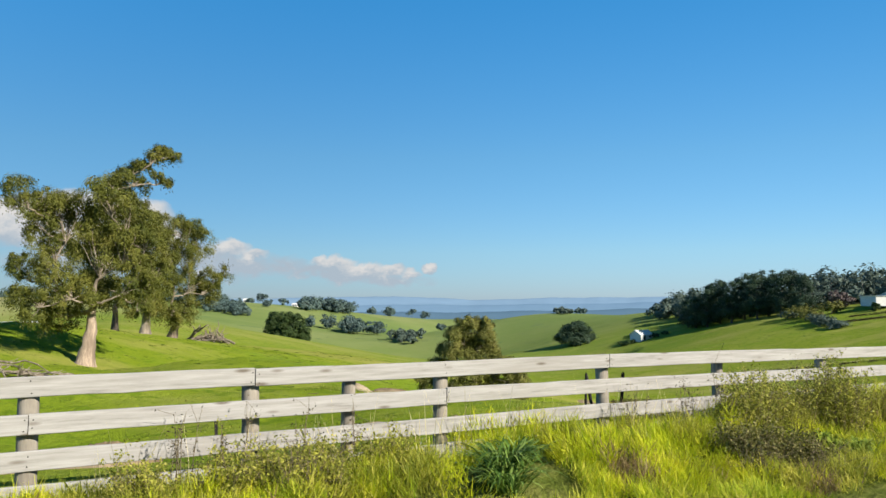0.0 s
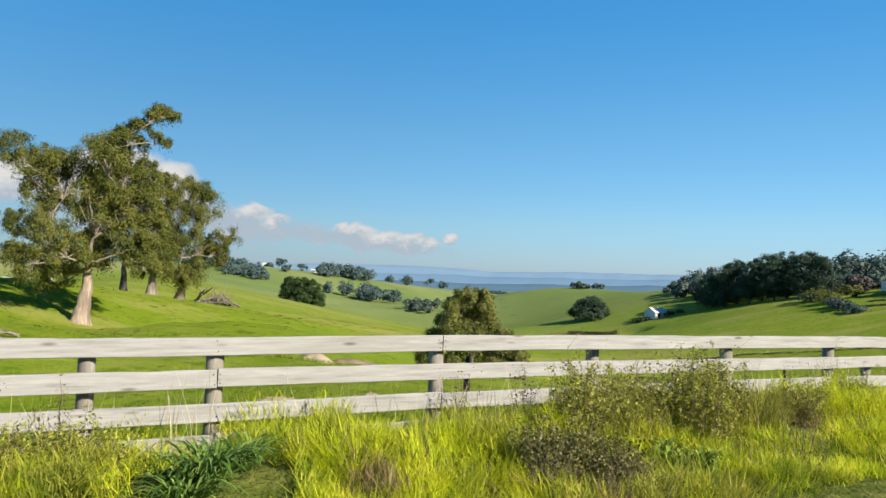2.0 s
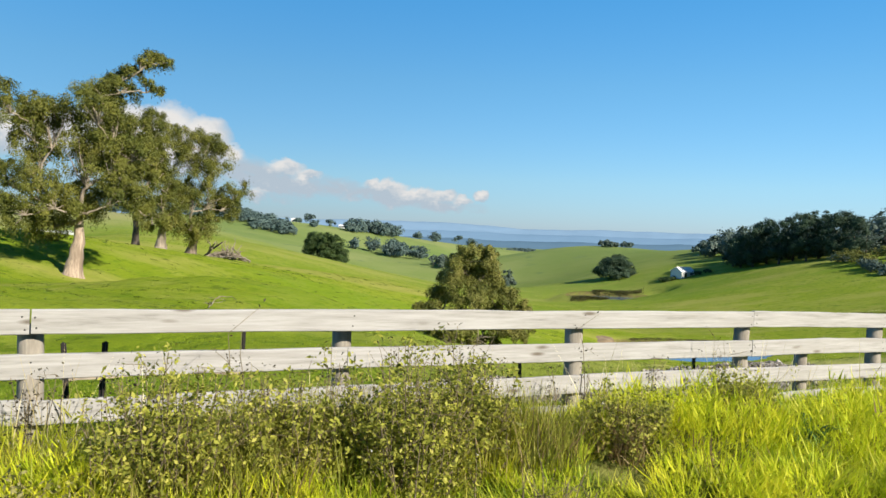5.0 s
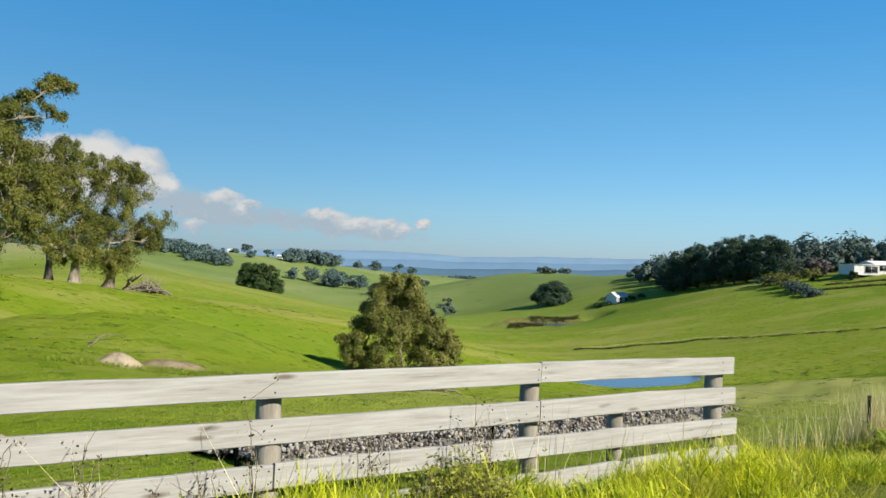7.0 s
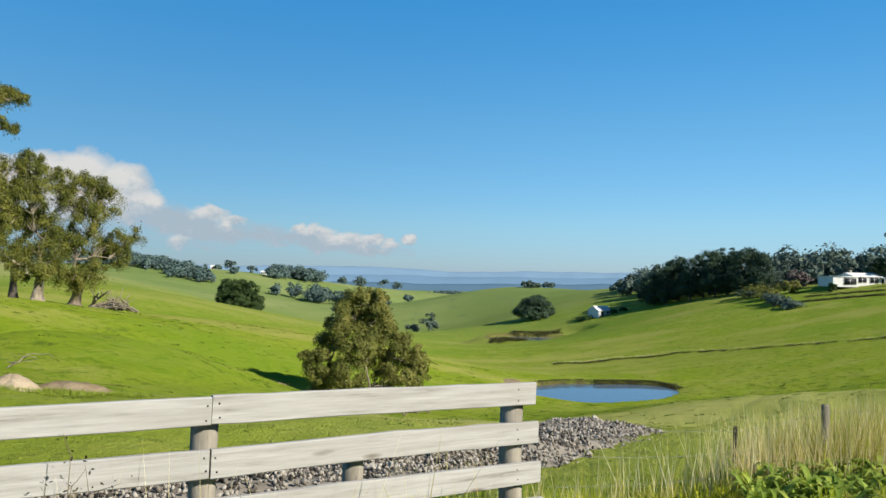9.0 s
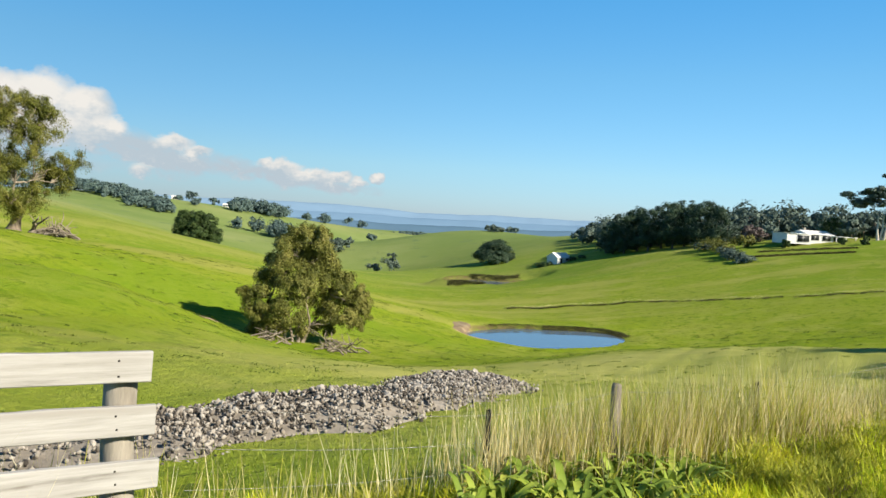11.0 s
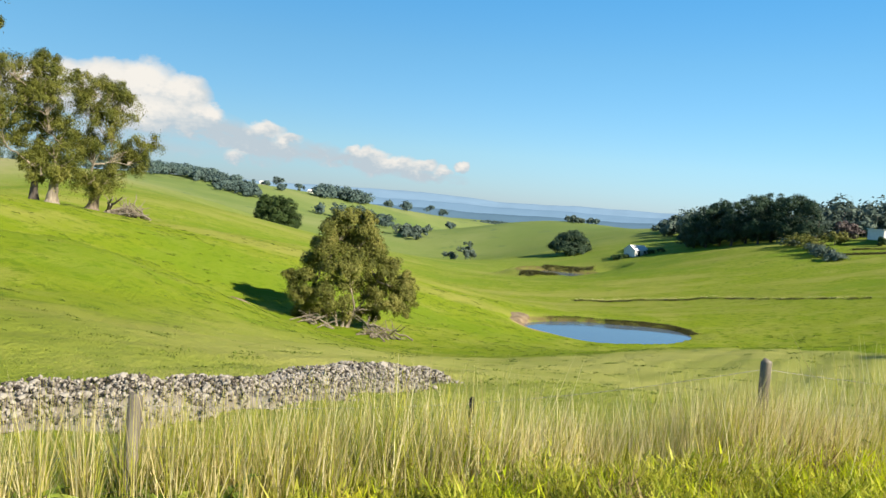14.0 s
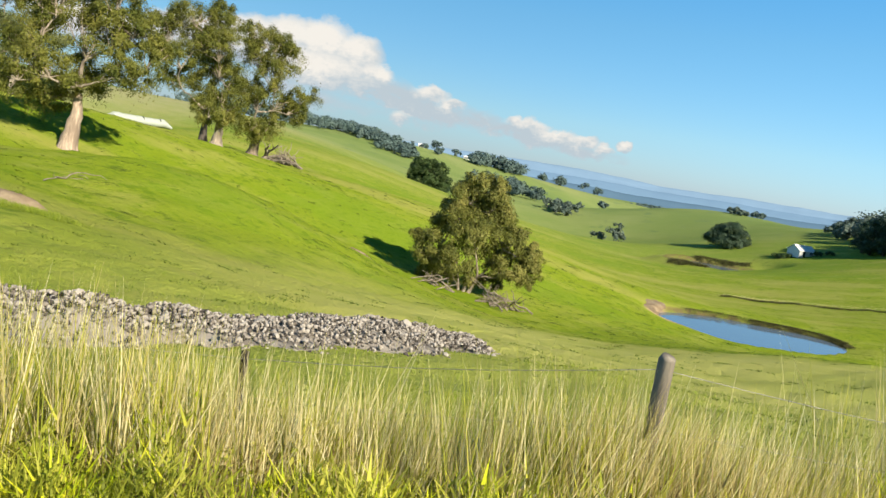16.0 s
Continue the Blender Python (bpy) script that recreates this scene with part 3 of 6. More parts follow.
def leaves(rng, centres, radii, per, length, width, droop=0.5, flat=0.75, outward=None, loose=1.0):
    """Diamond leaves on the outside of sprays: they lie on each spray as tiles on a dome and hang a little at its rim.
    outward: for each spray, the way out of the crown."""
    c = np.repeat(np.asarray(centres, float), per, axis=0)
    r = np.repeat(np.asarray(radii, float), per)
    n = len(c)
    d = rng.normal(size=(n, 3)) + np.array([0, 0, 0.25])
    if outward is not None:
        out = np.repeat(np.asarray(outward, float), per, axis=0)
        d += out * 0.35
    d /= np.linalg.norm(d, axis=1)[:, None]
    p = c + d * (r * np.minimum(0.25 + 0.75 * rng.random(n) ** 0.8 + np.abs(rng.normal(0, 0.22 * loose, n)), 1 + 0.6 * loose))[:, None] * np.array([1, 1, flat])
    p[:, 2] -= r * droop * rng.exponential(0.4, n)
    face = d * 0.9 + rng.normal(size=(n, 3)) * 0.42 + np.array([0, 0, 0.2])
    if outward is not None:
        face += out * 0.5
    face /= np.linalg.norm(face, axis=1)[:, None]
    a = rng.normal(size=(n, 3)) * 0.8
    a[:, 2] -= droop
    a -= face * (a * face).sum(1)[:, None]
    a /= np.linalg.norm(a, axis=1)[:, None] + 1e-9
    b = np.cross(a, face)
    s = rng.uniform(0.6, 1.35, n)[:, None]
    a, b = a * s * length / 2, b * s * width / 2
    v = np.stack([p - a, p + b, p + a, p - b], 1).reshape(-1, 3)
    return v, np.arange(4 * n).reshape(n, 4)


def blades(rng, x, y, z, height, width, lean=0.35, curl=0.5):
    """Grass blades: narrow bent lances."""
    n = len(x)
    az = rng.uniform(0, 2 * np.pi, n)
    turn = az + rng.normal(0, 0.6, n) + np.pi / 2
    out = np.stack([np.cos(az), np.sin(az), np.zeros(n)], 1)
    side = np.stack([np.cos(turn), np.sin(turn), np.zeros(n)], 1)
    base = np.stack([x, y, z], 1)
    h = np.asarray(height)[:, None]
    w = np.asarray(width)[:, None] / 2
    l1 = np.abs(rng.normal(lean, lean * 0.5, n))[:, None]
    up = np.array([0, 0, 1.0])
    mid = base + h * 0.45 * up + out * h * l1 * 0.25
    tip = base + h * (1 - curl * 0.25 * l1) * up + out * h * l1 * (0.75 + curl)
    v = np.stack([base, mid + side * w, tip, mid - side * w], 1).reshape(-1, 3)
    return v, np.arange(4 * n).reshape(n, 4)


def boxes(sx, sy, sz, x=0.0, y=0.0, z=0.0):
    """A plain block standing on z, as (places, quads)."""
    v = np.array([(a * sx / 2 + x, b * sy / 2 + y, c * sz + z) for c in (0, 1) for b in (-1, 1) for a in (-1, 1)], float)
    f = np.array([(0, 2, 3, 1), (4, 5, 7, 6), (0, 1, 5, 4), (2, 6, 7, 3), (0, 4, 6, 2), (1, 3, 7, 5)])
    return v, f


# ---------------------------------------------------------------- ground
def build_ground():
    head = np.concatenate([np.arange(-66, 66, 0.45), np.arange(66, 294, 4.0)])
    ring = np.concatenate([[0.02], 0.5 * 1.0265 ** np.arange(0, 351)])
    ring = np.sort(np.concatenate([ring[ring < 4800], np.arange(106, 138, 0.9), np.arange(264, 292, 1.5)]))
    h, r = np.meshgrid(np.radians(head), ring)
    x, y = 6.2 + r * np.sin(h), 2.0 + r * np.cos(h)
    v = np.stack([x, y, ground(x, y)], -1).reshape(-1, 3)
    n, m = len(head), len(ring)
    i = np.arange(m - 1)[:, None] * n
    j = np.arange(n)[None]
    k = (j + 1) % n
    f = np.stack([i + j, i + k, i + n + k, i + n + j], -1).reshape(-1, 4)
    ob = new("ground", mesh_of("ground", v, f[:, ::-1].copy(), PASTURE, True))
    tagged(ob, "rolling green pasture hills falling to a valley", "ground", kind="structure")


build_ground()


def water_sheet(name, label, centre, axis, half, z):
    a = np.linspace(0, 2 * np.pi, 48, endpoint=False)
    u, w = np.cos(a) * half[0] * 1.08, np.sin(a) * half[1] * 1.08
    x, y = centre[0] + u * axis[0] - w * axis[1], centre[1] + u * axis[1] + w * axis[0]
    v = np.stack([x, y, np.full(48, z)], 1)
    ob = new(name, mesh_of(name, v, [list(range(48))], WATER))
    tagged(ob, label, "water", kind="structure")


water_sheet("pond_water", "still blue farm pond in a grassy hollow", POND, POND_AXIS, POND_HALF, POND_LEVEL)
water_sheet("dam_water", "small pale farm dam among rushes", DAM, (1, 0), DAM_HALF, DAM_LEVEL)


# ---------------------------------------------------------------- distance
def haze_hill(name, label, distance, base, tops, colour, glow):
    """A far range of hills; the day's haze is put into its colour and a faint glow."""
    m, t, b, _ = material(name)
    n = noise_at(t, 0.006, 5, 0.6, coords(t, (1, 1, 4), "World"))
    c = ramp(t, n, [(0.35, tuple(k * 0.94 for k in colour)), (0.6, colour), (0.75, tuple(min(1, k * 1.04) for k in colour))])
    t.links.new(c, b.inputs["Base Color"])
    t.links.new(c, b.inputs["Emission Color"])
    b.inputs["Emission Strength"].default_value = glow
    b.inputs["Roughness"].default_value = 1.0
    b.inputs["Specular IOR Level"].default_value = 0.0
    head = np.arange(-50, 60, 0.12)
    top = np.interp(head, [p[0] for p in tops], [p[1] for p in tops])
    rng = np.random.default_rng(int(distance))
    ph = rng.uniform(0, 6.28, 6)
    rough = sum(np.sin(head * w + q) / w for w, q in zip((0.7, 1.6, 3.7, 8.0, 17.0, 37.0), ph))
    top = top + rough * distance * 0.0004
    rows = []
    for k, (s, dd) in enumerate(((0.0, -0.14), (0.45, -0.07), (0.85, -0.02), (1.0, 0.0), (0.0, 0.05))):
        d = distance * (1 + dd)
        z = base + (top - base) * s
        rows.append(np.stack([6.2 + d * np.sin(np.radians(head)), 2 + d * np.cos(np.radians(head)), z], 1))
    v = np.vstack(rows)
    n = len(head)
    i = np.arange(4)[:, None] * n
    j = np.arange(n - 1)[None]
    f = np.stack([i + j, i + j + 1, i + n + j + 1, i + n + j], -1).reshape(-1, 4)
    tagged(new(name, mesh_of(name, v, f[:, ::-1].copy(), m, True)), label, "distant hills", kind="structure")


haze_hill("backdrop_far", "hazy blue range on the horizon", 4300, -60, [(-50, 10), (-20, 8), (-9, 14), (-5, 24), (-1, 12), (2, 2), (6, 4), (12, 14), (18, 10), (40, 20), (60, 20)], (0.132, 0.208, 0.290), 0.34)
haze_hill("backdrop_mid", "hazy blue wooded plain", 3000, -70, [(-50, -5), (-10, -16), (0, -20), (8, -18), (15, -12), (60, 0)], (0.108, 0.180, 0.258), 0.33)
haze_hill("backdrop_near", "hazy bluish wooded rise across the valley", 2000, -75, [(-50, -20), (-8, -30), (0, -32), (6, -30), (14, -24), (60, -10)], (0.070, 0.125, 0.178), 0.25)

# ---------------------------------------------------------------- board fence
POSTS = [(-10.1, -1.6, 1.37), (-7.95, -0.4, 1.35), (-5.95, 0.70, 1.335), (-4.25, 1.72, 1.307), (-2.32, 2.75, 1.30),
         (-0.19, 3.92, 1.28), (1.79, 5.16, 1.235), (3.88, 6.25, 1.20), (5.88, 7.38, 1.15), (7.95, 8.66, 1.075)]
RAIL_DROP = (0.0, 0.325, 0.635, 0.93)
RAIL_HIGH, RAIL_THICK = 0.175, 0.045


def round_post(rng, height, radius, sides=14):
    """A sawn round post with a slightly chamfered, weathered top; it stands on z = 0."""
    zs = [-0.35, 0.0, height * 0.3, height * 0.65, height - 0.02, height]
    rs = [radius * 1.03, radius * 1.03, radius * 1.0, radius * 0.985, radius * 0.98, radius * 0.9]
    pts = [(rng.normal(0, 0.004), rng.normal(0, 0.004), z) for z in zs]
    v, f = tube(pts, rs, sides, 0.012, rng)
    n = len(v)
    cap = [(n - sides + k) for k in range(sides)]
    return v, [list(q) for q in f[:-1]] + [cap]


def board(rng, length):
    """A sawn rail with softened arrises and uneven edges, along its own x."""
    seg = 14
    h, t, c = RAIL_HIGH / 2, RAIL_THICK / 2, 0.006
    ring = np.array([(-t, -h + c), (-t + c, -h), (t - c, -h), (t, -h + c), (t, h - c), (t - c, h), (-t + c, h), (-t, h - c)])
    rows = []
    bow = rng.normal(0, 0.006)
    for k in range(seg + 1):
        s = k / seg
        x = (s - 0.5) * length
        if k in (0, seg):
            x += rng.normal(0, 0.002)
        up, lo = rng.normal(0, 0.0022), rng.normal(0, 0.0022)
        mid = bow * math.sin(math.pi * s)
        for a, b in ring:
            rows.append((x, a, b + mid + (up if b > 0 else lo)))
    f = []
    for k in range(seg):
        for j in range(8):
            f.append([k * 8 + j, k * 8 + (j + 1) % 8, (k + 1) * 8 + (j + 1) % 8, (k + 1) * 8 + j])
    f.append(list(range(7, -1, -1)))
    f.append([seg * 8 + j for j in range(8)])
    return np.array(rows), f


def nail_mesh():
    """A dull round nail head standing a little proud."""
    n = 8
    v = [(0.005 * math.cos(a * 0.7854), -0.0015, 0.005 * math.sin(a * 0.7854)) for a in range(n)] + [(0.007 * math.cos(a * 0.7854), 0.001, 0.007 * math.sin(a * 0.7854)) for a in range(n)]
    f = [list(range(n))[::-1]] + [[k, (k + 1) % n, n + (k + 1) % n, n + k] for k in range(n)]
    return mesh_of("nail", v, f, IRON)


def build_board_fence():
    rng = np.random.default_rng(11)
    x0, y0, _ = POSTS[5]
    fence = thing("board_fence", "weathered grey timber post and rail fence with four rails", "fence", x0, y0, level(x0, y0))
    org = Vector(fence.location)
    back = 0.13
    nail = nail_mesh()
    for i, (x, y, top) in enumerate(POSTS):
        px, py = x + ALONG[0] * 0.085 + ACROSS[0] * back, y + ALONG[1] * 0.085 + ACROSS[1] * back
        z = level(px, py)
        v, f = round_post(rng, top - 0.15 - z + rng.normal(0, 0.012), rng.uniform(0.082, 0.094))
        part("post", mesh_of("post", v, f, POST, True), fence, at=pose(px - org.x, py - org.y, z - org.z, 0, 0, rng.uniform(0, 360)))
    for i, s, drop in ((3, 0.52, 0.05), (8, 0.46, 0.37), (6, 0.5, 0.66)):
        a, b = POSTS[i], POSTS[i + 1]
        x, y = a[0] + (b[0] - a[0]) * s + ACROSS[0] * back, a[1] + (b[1] - a[1]) * s + ACROSS[1] * back
        top = a[2] + (b[2] - a[2]) * s - drop
        z = level(x, y)
        v, f = round_post(rng, top - z, 0.075)
        part("post", mesh_of("post", v, f, POST, True), fence, "shorter round intermediate post", pose(x - org.x, y - org.y, z - org.z))
    joints = ((0, 1, 3, 5, 8, 9), (0, 2, 4, 6, 8, 9), (0, 1, 3, 5, 7, 9), (0, 2, 4, 6, 8, 9))
    for r, (drop, ends) in enumerate(zip(RAIL_DROP, joints)):
        for a, b in zip(ends, ends[1:]):
            (xa, ya, za), (xb, yb, zb) = POSTS[a], POSTS[b]
            ax = ALONG[0] * 0.085
            ay = ALONG[1] * 0.085
            pa = Vector((xa + ax, ya + ay, za - drop - RAIL_HIGH / 2 + rng.normal(0, 0.006)))
            pb = Vector((xb + ax, yb + ay, zb - drop - RAIL_HIGH / 2 + rng.normal(0, 0.006)))
            if b == 9:
                pb += Vector((ALONG[0], ALONG[1], -0.005)) * (0.14 + 0.03 * r)
            way = pb - pa
            length = way.length - 0.006
            turn = math.degrees(math.atan2(way.y, way.x))
            pitch = -math.degrees(math.asin(way.z / way.length))
            mid = (pa + pb) / 2 - org
            v, f = board(rng, length)
            rail = part("rail", mesh_of("rail", v, f, BOARD), fence, at=pose(mid.x, mid.y, mid.z, rng.normal(0, 0.8), pitch, turn))
            for q in range(a, b + 1):
                along = (Vector((POSTS[q][0] + ax, POSTS[q][1] + ay, 0)) - Vector((pa.x, pa.y, 0))).length - way.length / 2
                if q in (a, b):
                    along += 0.035 if q == a else -0.035
                for up in (-0.045, 0.04):
                    nx = float(np.clip(along, -length / 2 + 0.02, length / 2 - 0.02)) + rng.normal(0, 0.008)
                    part("nail", nail, rail, at=pose(nx, -RAIL_THICK / 2 - 0.001, up + rng.normal(0, 0.008)))
    return fence


build_board_fence()


# ---------------------------------------------------------------- wire fence
def picket(height):
    """A steel fence dropper of Y section with a slanted top."""
    v, f = [], []
    for k, ang in enumerate((90, 210, 330)):
        c, s = math.cos(radians(ang)), math.sin(radians(ang))
        n = (-s * 0.003, c * 0.003)
        o = len(v)
        for z in (-0.3, height):
            for r, q in ((0, -1), (0.024, -1), (0.024, 1), (0, 1)):
                v.append((c * r + n[0] * q, s * r + n[1] * q, z - (0.015 if z > 0 and r else 0)))
        f += [[o, o + 1, o + 5, o + 4], [o + 1, o + 2, o + 6, o + 5], [o + 2, o + 3, o + 7, o + 6], [o + 4, o + 5, o + 6, o + 7]]
    return np.array(v), f


WIRE_POSTS = [(8.30, 9.0, 0.75, "strainer"), (10.29, 9.95, 0.50, "iron"), (11.39, 10.35, 0.64, "wood"), (13.38, 11.80, 0.42, "iron"),
              (15.59, 11.94, 0.87, "wood"), (18.10, 13.10, 0.60, "iron"), (20.90, 14.30, 0.75, "wood"), (24.10, 15.60, 0.55, "iron"), (27.60, 17.10, 0.6, "wood")]


def build_wire_fence():
    rng = np.random.default_rng(12)
    x0, y0, _, _ = WIRE_POSTS[2]
    fence = thing("wire_fence", "old farm wire fence on split grey posts and dark steel pickets", "fence", x0, y0, level(x0, y0))
    org = Vector(fence.location)
    line = []
    for x, y, top, sort in WIRE_POSTS:
        z = level(x, y)
        line.append((x, y, z, top))
        if sort == "strainer":
            continue
        at = pose(x - org.x, y - org.y, z - org.z, rng.normal(0, 1.5), rng.normal(0, 1.5), rng.uniform(0, 360))
        if sort == "iron":
            v, f = picket(top - z)
            part("picket", mesh_of("picket", v, f, IRON), fence, "dark steel picket", at)
        else:
            v, f = round_post(rng, top - z, 0.042, 9)
            v = v * (1 + 0.1 * np.sin(np.arctan2(v[:, 1], v[:, 0]) * 3 + 1))[:, None] ** np.array([[1, 1, 0]])
            part("post", mesh_of("post", v, f, OLD_POST, True), fence, "split grey timber post", at)
    for share in (0.94, 0.68, 0.42):
        pts = []
        for (xa, ya, za, ta), (xb, yb, zb, tb) in zip(line, line[1:]):
            for s in np.linspace(0, 1, 6)[:-1]:
                sag = -0.03 * math.sin(math.pi * s)
                a, b = za + (ta - za) * share, zb + (tb - zb) * share
                pts.append((xa + (xb - xa) * s - org.x, ya + (yb - ya) * s - org.y, a + (b - a) * s + sag - org.z))
        v, f = tube(pts, [0.0019] * len(pts), 5)
        part("wire", mesh_of("wire", v, f, WIRE), fence, "thin strand of wire")


build_wire_fence()


def build_old_pickets():
    """Stubs of an older fence line behind the boards."""
    rng = np.random.default_rng(13)
    for u, d, top in ((0.35, 0.5, 0.95), (0.53, 0.3, 1.0), (4.9, 1.2, 0.55), (7.4, 1.1, 0.5), (2.1, 2.8, 0.7), (-4.4, 2.2, 0.7)):
        x, y = verge(u, d)
        z = level(x, y)
        ob = thing("steel_picket", "dark rusty steel picket standing in the paddock grass", "picket", x, y, z, "stubs of an older fence")
        v, f = picket(top - z)
        part("shaft", mesh_of("shaft", v, f, IRON), ob, at=pose(0, 0, 0, rng.normal(0, 3), rng.normal(0, 3), rng.uniform(0, 360)))


build_old_pickets()


# ---------------------------------------------------------------- trees
def tree(name, label, x, y, trunk, radius, lobes, clumps, per, leaf, bark_mat, leaf_mat, seed, lean=(0, 0), forks=1, size=1.5, droop=0.5, flat=0.7, limb=0.16, slim=0.42, turn=0.0, fore=0.0, group="", category="tree"):
    """A tree: a flared trunk, limbs that reach into the lobes of the crown, and sprays of leaves on the outside of the lobes.
    fore: how far the limbs keep to the outside of the crown, on its -y side.
    lobes: offset x, y, height of the middle, half width, half height, share of the sprays; turn: degrees about the trunk."""
    rng = np.random.default_rng(seed)
    z = level(x, y)
    ob = thing(name, label, category, x, y, z, group)
    ob.rotation_euler = (0, 0, radians(turn))
    stems, tops = [], []
    for k in range(forks):
        off = np.array([(k - (forks - 1) / 2) * radius * 1.3, rng.normal(0, radius * 0.5), 0]) if forks > 1 else np.zeros(3)
        r = radius * (1 if forks == 1 else rng.uniform(0.6, 0.8))
        top = np.array([lean[0] + off[0] * 2.2, lean[1] + off[1], trunk * rng.uniform(0.9, 1.1)])
        p = curve_to(off + np.array([0, 0, -0.6]), top, rng, 9, 0.0, 0.03)
        s = np.linspace(0, 1, 9)
        rad = r * (0.46 + 0.54 * (1 - s)) * (1 + 0.55 * np.exp(-s * 7))
        stems.append(tube(p, rad, 12, 0.06, rng))
        tops.append(top)
    v, f = merged(stems)
    part("trunk", mesh_of("trunk", v, f, bark_mat, True), ob)
    share = np.array([q[5] for q in lobes], float)
    share /= share.sum()
    cs, rs, outs = [], [], []
    heart = np.array([sum(q[0] * w for q, w in zip(lobes, share)), sum(q[1] * w for q, w in zip(lobes, share)), sum(q[2] * w for q, w in zip(lobes, share)) * 0.85])
    forks_at = [(t, 1.0) for t in tops]
    for (lx, ly, lz, lw, lh, _), s in sorted(zip(lobes, share), key=lambda q: math.dist(q[0][:3], tops[0])):
        mid = np.array([lx, ly, lz])
        start, thick = min(forks_at, key=lambda q: np.linalg.norm(q[0] - mid) + 2.0 * max(0.0, q[0][2] - mid[2]) + (0.0 if q[1] > 0.9 else 1.0))
        n = max(3, int(round(clumps * s)))
        hub = start * 0.3 + mid * 0.7 + np.array([0, -lw * fore, -lh * 0.35])
        bits = [tube(curve_to(start, hub, rng, 8, 0.05, 0.09), np.linspace(max(radius * limb * thick, 0.1), max(radius * limb * thick * 0.5, 0.07), 8), 7, 0.05, rng)]
        forks_at.append((hub, thick * 0.55))
        away = mid - heart
        away /= np.linalg.norm(away) + 1e-6
        for k in range(n):
            d = rng.normal(size=3) + np.array([0, 0, 0.35]) + away * 0.45
            d /= np.linalg.norm(d)
            c = mid + d * np.array([lw, lw, lh]) * (rng.uniform(0.6, 1.12) if k % 6 else rng.uniform(0.1, 0.6))
            c[2] = max(c[2], min(0.9, lz * 0.3))
            cs.append(c)
            outs.append(d * 0.6 + away * 0.4)
            rs.append(size * rng.uniform(0.55, 1.3) * min(1.0, 0.5 + lw / 5))
            if k % 3 == 0 or n < 9:
                bits.append(tube(curve_to(hub, c, rng, 5, 0.1, 0.12), np.linspace(radius * limb * 0.22, radius * 0.03, 5), 5))
        v, f = merged(bits)
        part("limb", mesh_of("limb", v, f, LIMB_BARK if bark_mat in (PALE_BARK, GREY_BARK) else bark_mat, True), ob)
    v, f = leaves(rng, cs, rs, per, leaf, leaf * slim, droop, flat, outs)
    part("crown", mesh_of("crown", v, f, leaf_mat), ob)
    return ob



tree("gum_tree", "big old gum tree, pale flared trunk, drooping olive foliage", -39.0, 71.6, 5.2, 0.85,
     [(-6.3, -2, 16.7, 2, 1.8, 2.5), (-3.8, 1.9, 16.6, 2.8, 2, 4), (-1.6, 1.5, 14.9, 3.2, 2.8, 5.4), (1.4, -1.4, 16.9, 2.4, 2, 3.2), (2.6, 0, 15, 3, 2.6, 4.8), (1.3, -0.3, 11.6, 3.6, 2.8, 6.4), (-3, 0.8, 11.9, 2.4, 1.8, 3.1), (-5.8, 1.6, 9.3, 1.7, 2, 2.2), (-5.2, -2.3, 6.5, 2, 2, 2.6), (-2.4, -2.6, 7.9, 2.8, 2.2, 4.1), (0.7, 1.9, 7.7, 3.2, 2.2, 4.9), (4.1, -0.4, 12.2, 2.8, 2.8, 4.5), (-2.8, 1.5, 5, 3, 1.4, 3.9), (3.9, -2.8, 8.3, 2.4, 2, 3.2), (3.2, 2.2, 18.2, 2.4, 1.4, 2.9), (2, 0.2, 19.2, 1.5, 1, 1.6), (3.3, 0.4, 19.9, 1.3, 0.8, 1.4), (4.4, 0.1, 20.6, 1.2, 0.8, 1.3), (5.4, 0.5, 21, 0.9, 0.6, 0.8), (6.3, 0.2, 21.9, 1, 0.7, 1), (7.1, 0.4, 22.8, 1.2, 0.7, 1.4), (8.2, 0.2, 22.5, 0.9, 0.6, 0.9), (6.4, -0.3, 20, 0.8, 0.4, 0.5), (7.7, -0.1, 19.3, 1, 0.4, 0.7), (4.8, 0, 19.2, 1.1, 0.6, 0.8), (-4.3, 0.8, 14.2, 2, 1.6, 2.2), (-3.8, -0.8, 9.8, 1.8, 1.5, 2), (7.3, -0.4, 10.4, 2.1, 1.7, 2.6), (5.9, 0.4, 8, 1.6, 1.2, 1.4), (0.6, -2.4, 7, 1.8, 1.2, 1.6), (6, -1, 13.2, 2.2, 1.8, 2.4)],
     620, 190, 0.31, PALE_BARK, GUM_LEAF, 21, (0.6, 0), 1, 0.72, 0.9, 0.85, 0.34, 0.27, turn=29, fore=0.28, group="gums on the slope")
tree("gum_tree", "slender gum tree with a dark trunk among bigger gums", -63.6, 135.2, 8.5, 0.68,
     [(0, 0, 15.8, 4.1, 4.5, 5), (-2.8, 0, 11.3, 2.9, 2.9, 3), (0.6, 0, 8.4, 2.5, 2, 2)],
     70, 210, 0.36, DARK_BARK, GUM_LEAF, 22, (0.4, 0), 1, 1.1, 0.6, group="gums on the slope")
